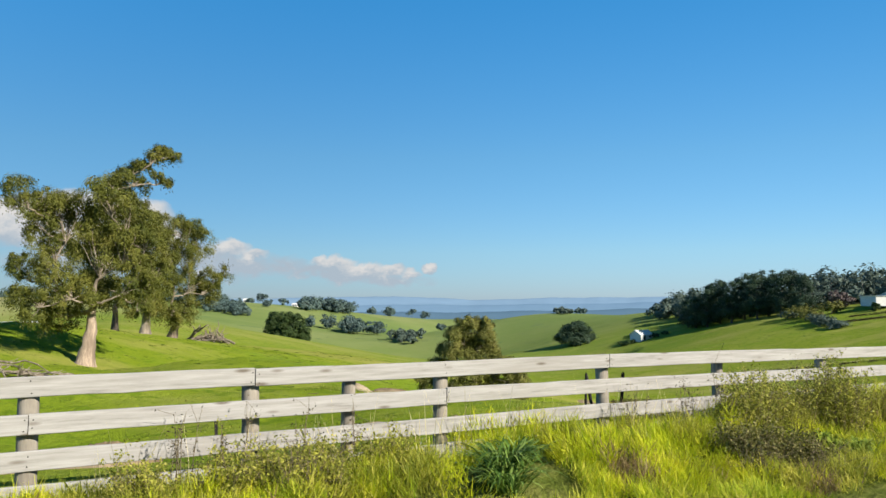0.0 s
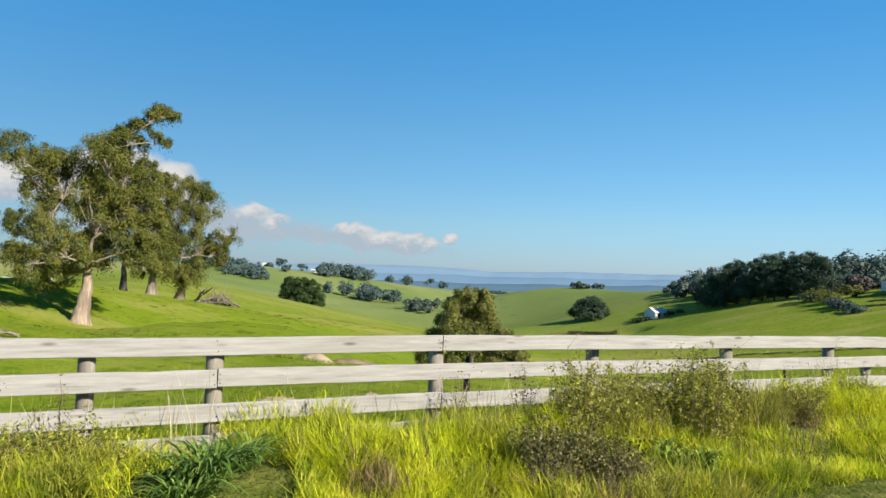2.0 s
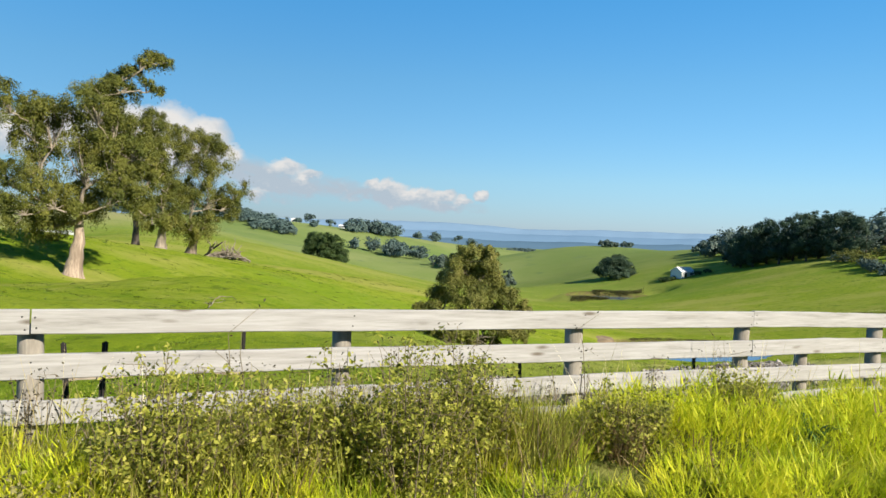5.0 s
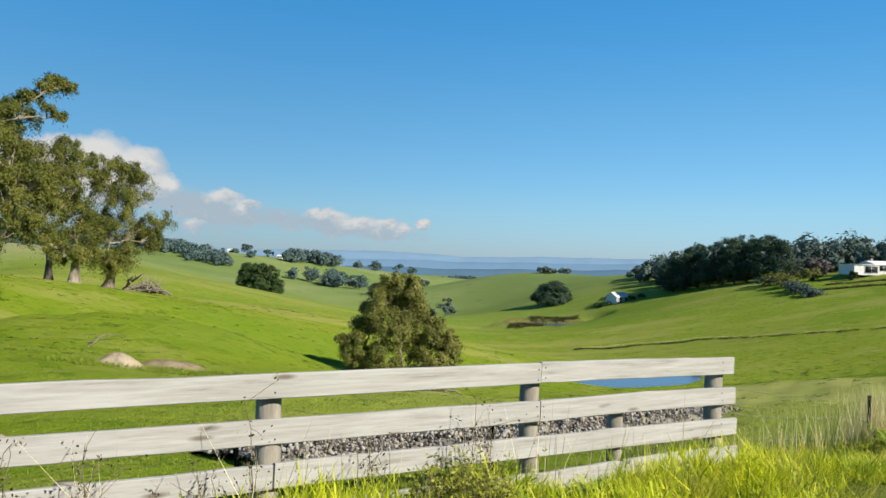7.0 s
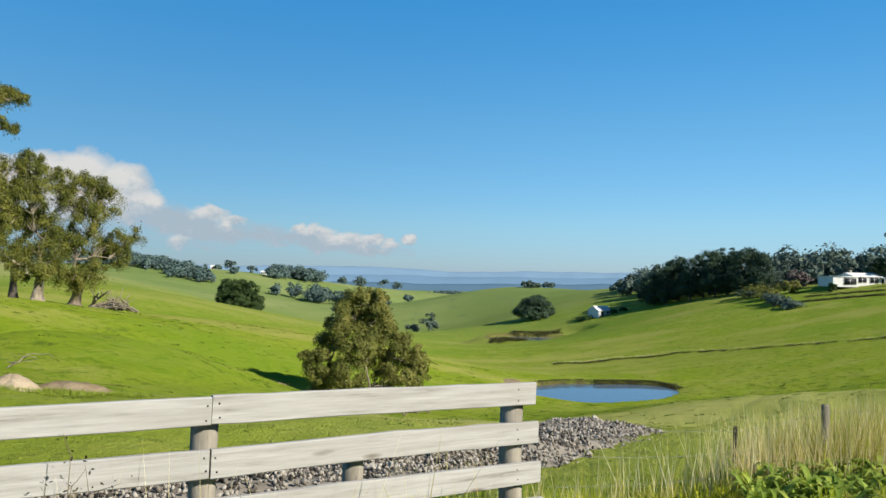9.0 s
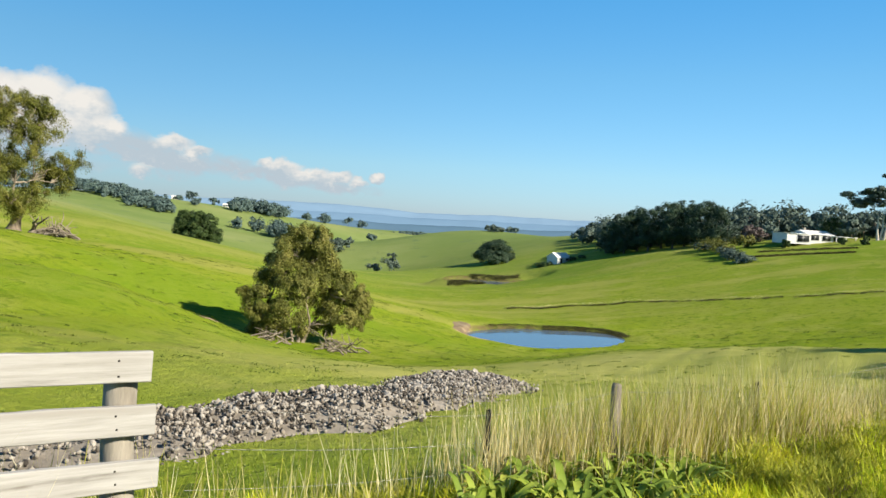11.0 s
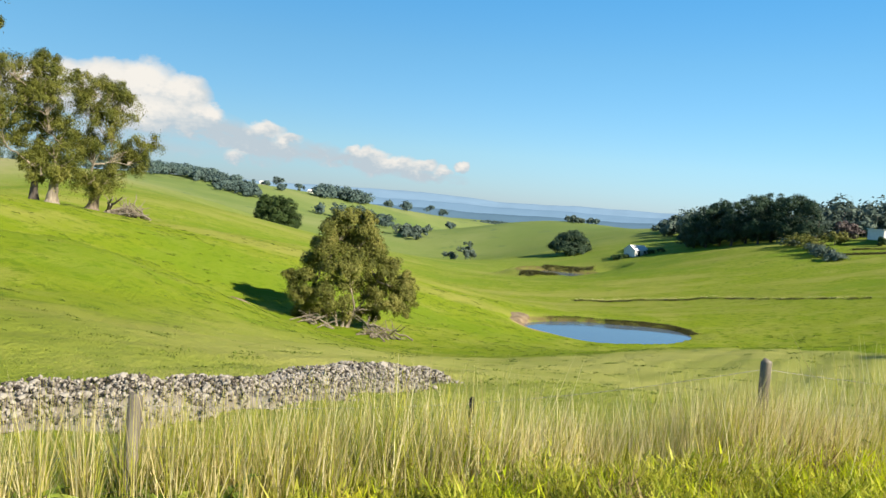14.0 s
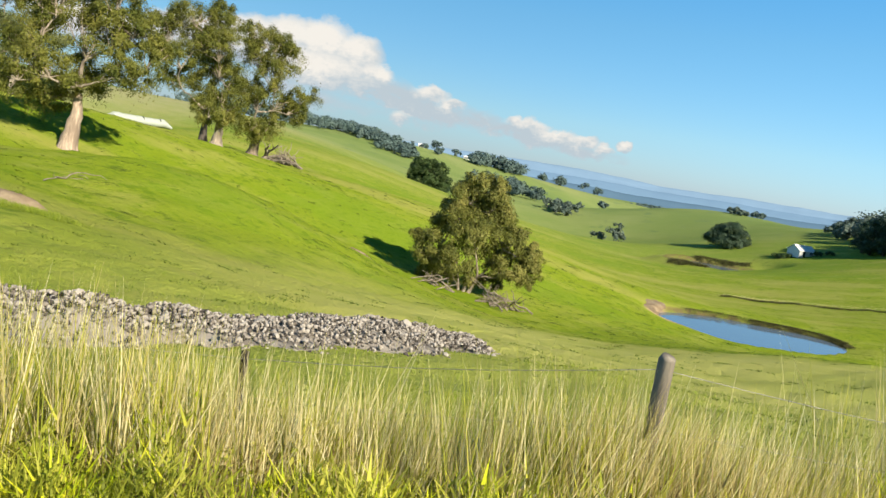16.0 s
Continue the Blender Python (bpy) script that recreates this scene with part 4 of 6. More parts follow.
tree("gum_tree", "spreading gum tree with a pale forked trunk", -52.7, 121.6, 5.2, 1.0,
     [(-6.5, -1.6, 20, 3.4, 2.2, 4.3), (-2.5, 0.2, 21.7, 3, 2, 3.6), (-1, -0.7, 19.3, 3.1, 2.9, 4.4), (-9.5, 0.6, 17.2, 2.9, 2.9, 4), (-4.9, 0.7, 16.5, 4, 2.9, 6.2), (-1.1, -2.5, 16.2, 3.6, 2.9, 5.2), (-6.7, -2.9, 13.6, 3.1, 1.9, 3.8), (-1.5, 2, 12.9, 4, 2.4, 5.8), (-10.2, -1.4, 14, 2.7, 2.1, 3.2), (-2.4, -1.6, 4.9, 1.7, 2.2, 1.9), (1.2, 3, 11.7, 3.1, 2.4, 4.1), (-7.8, -0.2, 10.2, 2.9, 1.6, 3.2), (0.2, 2, 8.5, 2.9, 2, 3.5), (-3.8, -0.8, 6.6, 2.1, 1.5, 2), (2.5, 0.6, 7.8, 2.1, 1.6, 2), (0.2, -2.4, 5.4, 2.6, 1.3, 2.6)],
     370, 175, 0.41, LIMB_BARK, GUM_LEAF, 23, (0.5, 0), 1, 0.95, 0.9, 0.85, 0.36, 0.28, turn=30, fore=0.35, group="gums on the slope")
tree("gum_tree", "gum tree with a stout grey trunk and low foliage", -52.3, 133.6, 4.2, 1.1,
     [(-2.7, -1.6, 21.1, 2.3, 2.3, 2.6), (1.2, -2.4, 20.4, 3.7, 2.3, 4.8), (3.9, -0.7, 19, 2.9, 2.7, 3.9), (-0.8, -2.1, 17, 3.8, 3.2, 5.6), (2.4, -2.6, 15, 3.9, 3.2, 5.9), (-0.5, -0.7, 11, 4.4, 2.9, 6.7), (3.9, 2.5, 10.2, 3.5, 2.8, 4.7), (8.3, 1.9, 12, 2.5, 2.3, 2.9), (6.5, 1.6, 9.3, 2.8, 2.3, 3.4), (-1.4, -1.7, 5.8, 3.2, 2.1, 3.8), (2.4, 0.2, 6.1, 3.2, 2, 3.8), (1, -2.2, 3.8, 2, 1.2, 1.6)],
     330, 175, 0.41, GREY_BARK, GUM_LEAF, 24, (0.8, 0), 1, 0.95, 0.9, 0.85, 0.32, 0.28, turn=29, fore=0.25, group="gums on the slope")
tree("gum_tree", "tall open gum tree on a crest with layered foliage", -79.0, 105.6, 9.5, 0.6,
     [(0.4, 0.6, 19.7, 5.8, 1.4, 7.2), (-4.2, 1.2, 18.3, 2.5, 1.0, 2.0), (1.1, 1.4, 18.1, 4.1, 1.8, 4.5), (-2.5, 2.1, 15.0, 3.8, 1.2, 3.5), (4.7, 1.2, 17.0, 2.5, 1.6, 2.2), (-7.0, 2.0, 14.1, 2.8, 1.4, 2.4), (-6.0, -2.3, 12.7, 3.1, 1.6, 2.9), (3.4, -0.2, 13.7, 2.2, 1.4, 1.9), (-2.7, 2.1, 10.8, 3.2, 2.0, 3.3), (1.7, 0.7, 11.2, 3.2, 2.0, 3.3), (-0.6, 1.9, 9.5, 3.1, 1.4, 2.9), (5.7, -1.9, 9.6, 1.9, 1.2, 1.5), (-6.9, -0.1, 9.7, 2.4, 1.2, 1.9), (-5.6, -1.2, 10.6, 2.1, 1.3, 1.7), (1.6, 0.2, 6.8, 2.4, 1.3, 2.0), (-2.5, 0.4, 6.5, 2.4, 1.3, 2.0), (-9.5, -2.3, 12.0, 2.5, 1.3, 2.1)],
     420, 170, 0.40, LIMB_BARK, CREST_LEAF, 25, (0.3, 0), 1, 1.1, 0.5, 0.6, 0.3, 0.28, turn=36.6, group="gums on the slope")
for k, (hd, ds, sz, mt) in enumerate(((-42.4, 139, 3.6, GUM_LEAF), (-41.2, 138, 4.0, DARK_LEAF), (-39.9, 139, 3.6, DARK_LEAF), (-38.6, 137, 3.4, DARK_LEAF), (-37.6, 137, 2.6, DARK_LEAF), (-43.8, 141, 6.0, GUM_LEAF), (-45.4, 143, 6.5, GUM_LEAF), (-40.6, 136, 2.2, OLIVE_LEAF))):
    sx, sy = spot(hd, ds)
    tree("shrub", "rounded green shrub in the hedge under a crest gum", sx, sy, sz * 0.3, 0.2, [(0, 0, sz * 0.5, sz * 0.75, sz * 0.5, 1)], 30, 130, 0.42, DARK_BARK, mt, 60 + k, size=1.0, group="shrubs on the crest", category="shrub")

for k, (sx, sy, h) in enumerate(((53.5, 15.0, 13.0), (57.5, 25.5, 13.5), (65.0, 33.5, 14.0), (73.0, 44.0, 13.5), (85.0, 58.0, 14.5))):
    tree("gum_tree", "tall roadside gum tree that shades the paddock", sx, sy, h * 0.35, 0.4, [(0, 0, h * 0.62, h * 0.2, h * 0.26, 3), (h * 0.1, 0, h * 0.88, h * 0.13, h * 0.12, 1.3), (-h * 0.12, 0, h * 0.8, h * 0.12, h * 0.14, 1.2)], 44, 100, 0.6, LIMB_BARK, GUM_LEAF, 30 + k, size=1.4, group="roadside gums")
tree("paddock_tree", "dense bushy olive green tree with bare low limbs", 0.9, 82.8, 1.6, 0.34,
     [(0.1, -0.8, 11.5, 1.5, 0.9, 1.6), (1.9, -1.1, 11.2, 1.0, 1.2, 1.3), (-1.3, -0.9, 10.0, 1.7, 1.2, 2), (1.4, -0.5, 9.5, 1.8, 1.4, 2.2), (-1.6, -0.1, 8.1, 2.1, 1.4, 2.6), (2.2, 1.2, 7.8, 2.2, 1.5, 2.8), (-2.7, 1.0, 6.1, 2.0, 1.5, 2.6), (0.5, -1.0, 6.2, 2.4, 1.7, 3.2), (4.0, 0.4, 6.4, 1.8, 1.3, 2.2), (-4.8, -1.0, 5.1, 1.3, 0.9, 1.3), (-3.6, -0.6, 3.6, 1.9, 1.4, 2.4), (-0.9, -1.2, 3.8, 2.2, 1.5, 2.8), (2.6, 1.2, 4.2, 2.0, 1.4, 2.4), (5.6, 0.5, 5.0, 1.6, 1.3, 2), (6.2, 0.2, 3.5, 1.4, 1.5, 1.8), (4.3, -0.4, 3.0, 1.9, 1.4, 2.2), (-2.4, 0.8, 1.9, 1.8, 1.0, 1.8), (6.4, 1.0, 1.9, 0.9, 0.9, 0.8), (-4.0, 0.2, 1.7, 1.2, 0.8, 1), (0.2, 1.0, 1.8, 1.8, 0.9, 1.6), (0.4, 1.4, 8.6, 1.8, 1.6, 2), (2.8, 1.5, 1.7, 1.4, 0.8, 1)],
     520, 185, 0.28, LIMB_BARK, OLIVE_LEAF, 26, (0.3, 0), 3, 0.68, 0.7, 0.8, 0.4, 0.32, turn=7.7)
tree("round_tree", "big rounded dark green tree on a grassy slope", -74.0, 344.5, 3.0, 0.7,
     [(0.5, 0, 8.2, 8.2, 6.6, 12), (-3.6, 0, 10.6, 5.4, 4.6, 7), (4.8, 0, 5.2, 5.4, 4.4, 7), (-5.4, 0, 7.0, 4.4, 4.6, 6), (1.0, -3.5, 4.0, 7.4, 3.4, 6), (7.0, -1, 3.0, 3.4, 2.8, 3)],
     460, 130, 0.62, DARK_BARK, DARK_LEAF, 27, (0, 0), 1, 1.35, 0.2)
sx, sy = spot(9.07, 331)
tree("cypress", "broad flat-topped dark cypress standing alone in a paddock", sx, sy, 1.8, 0.6,
     [(0, 0, 4.2, 7.6, 4.0, 10), (0.6, 0, 7.4, 5.4, 2.2, 5), (-4.4, 0, 3.0, 4.2, 2.6, 4), (4, 0, 2.8, 4.2, 2.6, 4), (0, -3, 1.8, 6.0, 1.8, 4)], 240, 140, 0.62, DARK_BARK, PINE_LEAF, 28, (0, 0), 1, 1.5, 0.1)


# ---------------------------------------------------------------- woods and far trees
def woods(name, label, places, heights, per, leaf, mat, seed, kind="stuff", trunk_mat=None, category="woodland", low=0.1):
    """Many trees of a wood as one mass of crowns, each a dome of leafy lobes that starts low on its stem."""
    rng = np.random.default_rng(seed)
    cs, rs, outs, stems = [], [], [], []
    for (x, y), h in zip(places, heights):
        z = level(x, y)
        w = h * rng.uniform(0.36, 0.6)
        for k in range(10):
            d = rng.normal(size=3)
            d /= np.linalg.norm(d)
            d[2] = d[2] * 0.8 + 0.15
            cs.append((x + d[0] * w * 0.75, y + d[1] * w * 0.75, z + h * (0.5 + low * 0.3) + d[2] * h * (0.46 - low * 0.4)))
            rs.append(w * rng.uniform(0.34, 0.58))
            outs.append(d)
        if trunk_mat:
            p = [(x, y, z - 0.5), (x + rng.normal(0, 0.3), y, z + h * 0.3), (x + rng.normal(0, 0.6), y, z + h * 0.62)]
            stems.append(tube(p, [h * 0.022, h * 0.016, h * 0.01], 6))
    v, f = leaves(rng, cs, rs, per, leaf, leaf * 0.7, 0.1, 0.85, outs, 0.3)
    ob = new(name, mesh_of(name, v, f, mat))
    tagged(ob, label, category, kind=kind)
    if trunk_mat:
        v, f = merged(stems)
        part("trunks", mesh_of("trunks", v, f, trunk_mat, True), ob)


rng = np.random.default_rng(40)
spots, tall = [], []
for k in range(150):
    hd = rng.uniform(15.0, 46)
    ds = 318 + rng.uniform(0, 95) - 25 * (hd - 14.5) / 30
    ds += 75 * max(0.0, min(1.0, (18.0 - hd) / 2))
    spots.append(spot(hd, ds))
    tall.append(rng.uniform(10, 15) * (0.68 if hd < 17 else 0.9 if hd < 22 else 1.0) * (0.8 if hd > 33 else 1))
for k in range(250):
    hd = rng.uniform(15.2, 46)
    spots.append(spot(hd, 306 + rng.uniform(0, 60) - 25 * (hd - 14.5) / 30 + 70 * max(0.0, min(1.0, (18.0 - hd) / 2))))
    tall.append(rng.uniform(4, 9))
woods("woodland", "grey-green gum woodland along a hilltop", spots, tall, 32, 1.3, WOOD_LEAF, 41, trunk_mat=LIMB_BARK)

PINE_LOBES = [(0, 0, 9.0, 4.2, 5.6, 6), (0.4, 0, 14.5, 3.0, 2.6, 3), (-1.5, 0, 4.8, 3.8, 3.2, 4), (2, 0, 5.2, 3.4, 3.0, 3)]
for k, (hd, ds, s) in enumerate(((17.9, 308, 0.75), (18.4, 300, 0.85), (19.2, 295, 1.05), (20.1, 298, 1.15), (20.9, 290, 1.1), (21.8, 294, 1.2), (22.6, 286, 1.15), (23.4, 290, 1.2), (24.2, 283, 1.1), (25.0, 286, 1.1), (25.7, 280, 0.95), (19.7, 310, 1.1), (22.2, 305, 1.2))):
    sx, sy = spot(hd - 0.5, ds)
    tree("pine_tree", "dark green pine in a row along a paddock edge", sx, sy, 3.5 * s, 0.4, [tuple(q * s * 0.82 for q in lobe[:5]) + (lobe[5],) for lobe in PINE_LOBES], 60, 110, 0.62, DARK_BARK, PINE_LEAF, 70 + k, size=1.6, droop=0.2, group="pines along the wood")

FAR_GROVES = [  # heading, distance, spread in degrees, depth, trees, height
    (-21.8, 850, 1.5, 60, 110, 10), (-19.4, 800, 1.3, 60, 110, 9), (-17.2, 740, 1.3, 60, 100, 8), (-15.9, 706, 0.7, 40, 40, 8), (-27.0, 800, 5.0, 60, 150, 11), (-10.1, 905, 0.9, 40, 50, 12), (-8.4, 915, 1.1, 40, 80, 13), (-10.9, 850, 0.5, 16, 20, 9), (-7.7, 650, 0.75, 24, 34, 12), (-9.3, 665, 0.35, 9, 7, 11), (-10.7, 662, 0.18, 6, 5, 10), (-5.6, 640, 0.6, 14, 9, 11), (-3.4, 560, 1.1, 14, 26, 6), (-6.6, 735, 0.9, 14, 12, 8),
    (2.5, 1500, 1.6, 80, 90, 10), (8.7, 600, 0.7, 15, 12, 5), (10.0, 604, 0.6, 12, 9, 3.5), (-13.7, 812, 0.25, 8, 6, 11), (-4.5, 1000, 0.45, 12, 9, 10), (-5.7, 985, 0.3, 10, 6, 8), (-15.0, 893, 0.7, 10, 9, 5)]
for k, (hd, ds, wide, deep, n, h) in enumerate(FAR_GROVES):
    places = [spot(hd + rng.normal(0, wide * 0.5), ds + rng.normal(0, deep * 0.5)) for _ in range(n)]
    woods("grove", "distant grove of haze-tinted green trees on a hillside", places, rng.uniform(0.55, 1.25, n) * h, 22, 1.85 if ds > 840 else 1.45, HAZED_LEAF if ds > 600 else WOOD_LEAF, 90 + k)
for k, (hd, ds, h, w) in enumerate(((0.95, 440, 13, 3.8), (1.35, 438, 8, 3.4), (-0.2, 452, 6, 3.6), (-14.0, 900, 12, 6), (-12.5, 905, 8, 5), (-2.6, 1090, 13, 7), (-1.6, 1100, 12, 7), (-6.0, 690, 7, 4), (-0.7, 640, 6, 4), (-4.6, 560, 8, 3), (-3.9, 545, 6, 4), (-3.2, 535, 5, 4))):
    sx, sy = spot(hd, ds)
    tree("hill_tree", "small round tree on a far pasture slope", sx, sy, h * 0.25, 0.3, [(0, 0, h * 0.55, w, h * 0.42, 1)], 12, 45, 1.6 if ds < 600 else 2.4, DARK_BARK, HAZED_LEAF if ds > 600 else WOOD_LEAF, 120 + k, size=w * 0.45, group="trees on the far slopes")

tree("gum_tree", "tall white-stemmed gum tree with a high umbrella crown", 164.5, 226.5, 8.0, 0.55,
     [(-2.6, -0.4, 14.8, 4.0, 1.7, 6.3), (-8.9, -0.8, 13.9, 2.8, 1.0, 3.3), (-3.0, 0.4, 11.6, 5.0, 1.5, 8.7), (2.4, -1.0, 11.3, 4.4, 1.4, 7.0), (1.5, 0.1, 20.1, 2.4, 0.6, 2.4), (7.5, -0.3, 14.4, 3.0, 0.7, 3.4), (5.1, -1.1, 8.9, 2.0, 0.8, 2.0), (-0.3, 0.0, 13.7, 4.2, 2.0, 7.1)],
     150, 120, 0.7, WHITE_BARK, WOOD_LEAF, 29, (0.5, 0), 3, 1.2, 0.2, 0.5, 0.5, turn=-34.7)

for k, (hd, ds, w, h, mt) in enumerate(((24.9, 262, 4.0, 4.0, OLIVE_LEAF), (25.6, 254, 3.2, 3.0, OLIVE_LEAF), (26.1, 244, 3.6, 2.4, WOOD_LEAF), (26.6, 238, 3.2, 2.0, WOOD_LEAF), (27.1, 232, 2.6, 1.8, WOOD_LEAF), (26.9, 262, 3.4, 4.2, OLIVE_LEAF), (29.6, 256, 1.4, 2.4, DARK_LEAF), (33.0, 260, 1.2, 2.0, DARK_LEAF), (34.4, 258, 1.2, 2.2, DARK_LEAF), (32.4, 278, 4.0, 7.5, DARK_LEAF), (26.0, 288, 5.0, 6.0, WOOD_LEAF), (24.2, 268, 2.6, 2.4, WOOD_LEAF))):
    sx, sy = spot(hd, ds)
    tree("garden_shrub", "rounded garden shrub on the lawn below a white house", sx, sy, h * 0.25, 0.15, [(0, 0, h * 0.5, w, h * 0.45, 1)], 18, 80, 0.7, DARK_BARK, mt, 140 + k, size=w * 0.4, group="garden shrubs", category="shrub")


for hd, ds, h in ((25.1, 284, 7.0), (25.75, 285, 8.0), (24.7, 287, 5.5)):
    sx, sy = spot(hd, ds)
    ob = thing("dead_tree", "bare white dead trunk at the edge of a wood", "tree", sx, sy, level(sx, sy), "dead trunks by the pines")
    bits = [tube(curve_to((0, 0, -0.4), (rng.normal(0, 0.3), 0, h), rng, 7, 0, 0.03), np.linspace(0.24, 0.09, 7), 7)]
    for q in range(3):
        z = h * rng.uniform(0.5, 0.85)
        bits.append(tube(curve_to((0, 0, z), (rng.normal(0, 1.4), rng.normal(0, 1.0), z + rng.uniform(0.8, 1.8)), rng, 5, 0.05, 0.08), np.linspace(0.09, 0.03, 5), 5))
    part("trunk", mesh_of("trunk", *merged(bits), DEAD_WOOD, True), ob)
sx, sy = spot(27.4, 283)
tree("bare_tree", "leafless mauve garden tree beside a white house", sx, sy, 1.6, 0.2, [(0, 0, 3.6, 3.6, 2.4, 1), (2.6, 0, 3.0, 2.4, 1.8, 0.6)], 40, 60, 0.7, DARK_BARK, TWIG, 171, size=1.0, droop=0.0)


# ---------------------------------------------------------------- buildings
def gable(w, d, h, rise, over=0.3):
    """A pitched roof with thickness over w by d, its eaves at height h, ridge along x."""
    t = 0.12
    v = []
    for x in (-w / 2 - over, w / 2 + over):
        v += [(x, -d / 2 - over, h - 0.1), (x, 0, h + rise), (x, d / 2 + over, h - 0.1), (x, -d / 2 - over, h - 0.1 - t), (x, 0, h + rise - t), (x, d / 2 + over, h - 0.1 - t)]
    f = [[0, 6, 7, 1], [1, 7, 8, 2], [3, 4, 10, 9], [4, 5, 11, 10], [0, 3, 9, 6], [2, 8, 11, 5], [0, 1, 4, 3], [1, 2, 5, 4], [6, 9, 10, 7], [7, 10, 11, 8]]
    return np.array(v, float), f


def wall_block(w, d, h, rise=0.0):
    v = [(-w / 2, -d / 2, -0.6), (w / 2, -d / 2, -0.6), (w / 2, d / 2, -0.6), (-w / 2, d / 2, -0.6), (-w / 2, -d / 2, h), (w / 2, -d / 2, h), (w / 2, d / 2, h), (-w / 2, d / 2, h)]
    f = [[0, 1, 5, 4], [2, 3, 7, 6]]
    if rise:
        v += [(-w / 2, 0, h + rise - 0.1), (w / 2, 0, h + rise - 0.1)]
        f += [[1, 2, 6, 9, 5], [3, 0, 4, 8, 7]]
    else:
        f += [[1, 2, 6, 5], [3, 0, 4, 7], [4, 5, 6, 7]]
    return np.array(v, float), f


def opening(house, name, x, y, z, w, h, mat, label, frame=True):
    ob = part(name, mesh_of(name, *boxes(w, 0.08, h), mat), house, label, pose(x, y, z))
    if frame:
        bits = [boxes(w + 0.2, 0.14, 0.1, 0, -0.02, h), boxes(w + 0.2, 0.16, 0.1, 0, -0.03, -0.1), boxes(0.1, 0.14, h, -w / 2 - 0.05, -0.02, 0), boxes(0.1, 0.14, h, w / 2 + 0.05, -0.02, 0), boxes(0.06, 0.12, h, 0, -0.02, 0)]
        part("frame", mesh_of("frame", *merged(bits), WHITE_WALL), ob)


def build_white_house():
    x, y = spot(31.2, 268)
    house = thing("farmhouse", "low white farmhouse with pale steel roofs and a dark carport", "house", x, y, level(x, y) + 0.2)
    house.rotation_euler = (0, 0, radians(8))
    w = part("wall", mesh_of("wall", *wall_block(8.6, 7, 2.5), WHITE_WALL), house, at=pose(-7.5, 0, 0))
    part("roof", mesh_of("roof", *boxes(9.2, 7.6, 0.18), PALE_ROOF), house, "flat pale steel roof", pose(-7.5, 0, 2.5))
    part("wall", mesh_of("wall", *wall_block(9.4, 8, 2.5, 1.1), WHITE_WALL), house, at=pose(1.5, 2.0, 0.3))
    part("roof", mesh_of("roof", *gable(9.4, 8, 2.5, 1.1), PALE_ROOF), house, "pitched pale steel roof", pose(1.5, 2.0, 0.3))
    part("roof", mesh_of("roof", *boxes(8.0, 6.5, 0.25), PALE_ROOF), house, "carport roof", pose(9.6, -0.5, 2.2))
    # back wall coloured near black in place of the carport's shade
    part("wall", mesh_of("wall", *boxes(7.6, 0.2, 2.8, 0, 0, -0.6), GLASS_AND_SHADE), house, "carport back wall coloured dark for shade", pose(9.6, 2.4, 0))
    for px in (6.0, 9.6, 13.2):
        part("post", mesh_of("post", *boxes(0.22, 0.22, 2.8, 0, 0, -0.6), WHITE_WALL), house, at=pose(px, -3.5, 0))
    # dark sheet painted as the shade inside the open garage
    opening(house, "garage_opening", -6.0, -3.55, 0.1, 4.2, 2.0, GLASS_AND_SHADE, "garage opening filled dark for its shade")
    opening(house, "window", -0.6, -2.05, 0.8, 3.0, 1.6, GLASS_AND_SHADE, "dark window")
    opening(house, "window", 3.6, -2.05, 0.8, 3.0, 1.6, GLASS_AND_SHADE, "dark window")
    part("chimney", mesh_of("chimney", *boxes(0.7, 0.7, 1.6), POST), house, at=pose(-1.2, 2.6, 3.0))


build_white_house()


def build_shed(name, label, heading, distance, w, d, h, rise, turn):
    x, y = spot(heading, distance)
    ob = thing(name, label, "shed", x, y, level(x, y) + 0.1)
    ob.rotation_euler = (0, 0, radians(turn))
    part("wall", mesh_of("wall", *wall_block(w, d, h, rise), WHITE_WALL), ob)
    part("roof", mesh_of("roof", *gable(w, d, h, rise), PALE_ROOF), ob)
    opening(ob, "door", -w * 0.2, -d / 2 - 0.04, 0, w * 0.14, 2.1, GLASS_AND_SHADE, "dark doorway", False)
    opening(ob, "window", w * 0.22, -d / 2 - 0.04, 1.0, w * 0.18, 1.0, GLASS_AND_SHADE, "dark window")


build_shed("shed", "small white weatherboard shed with a pale roof", 13.95, 303, 7.2, 5.8, 2.2, 1.8, 32)
build_shed("farm_shed", "distant white farm shed on a hill", -15.2, 905, 7, 5, 2.6, 1.6, 10)
build_shed("farm_shed", "distant white farm shed beyond the paddocks", 13.3, 640, 18, 10, 3.5, 2.0, 20)
build_shed("farm_shed", "distant pale farm shed below the grove", -11.6, 890, 7, 5, 2.6, 1.6, -15)
for k, (hd, ds, w, h) in enumerate(((13.1, 300, 2.2, 1.5), (12.6, 300, 1.8, 1.3), (15.0, 302, 1.8, 1.2), (15.7, 303, 1.6, 1.1))):
    sx, sy = spot(hd, ds)
    tree("shrub", "low dark shrub beside a white shed", sx, sy, 0.5, 0.1, [(0, 0, h * 0.55, w, h * 0.5, 1)], 12, 50, 0.6, DARK_BARK, DARK_LEAF, 160 + k, size=0.8, group="shrubs by the shed", category="shrub")


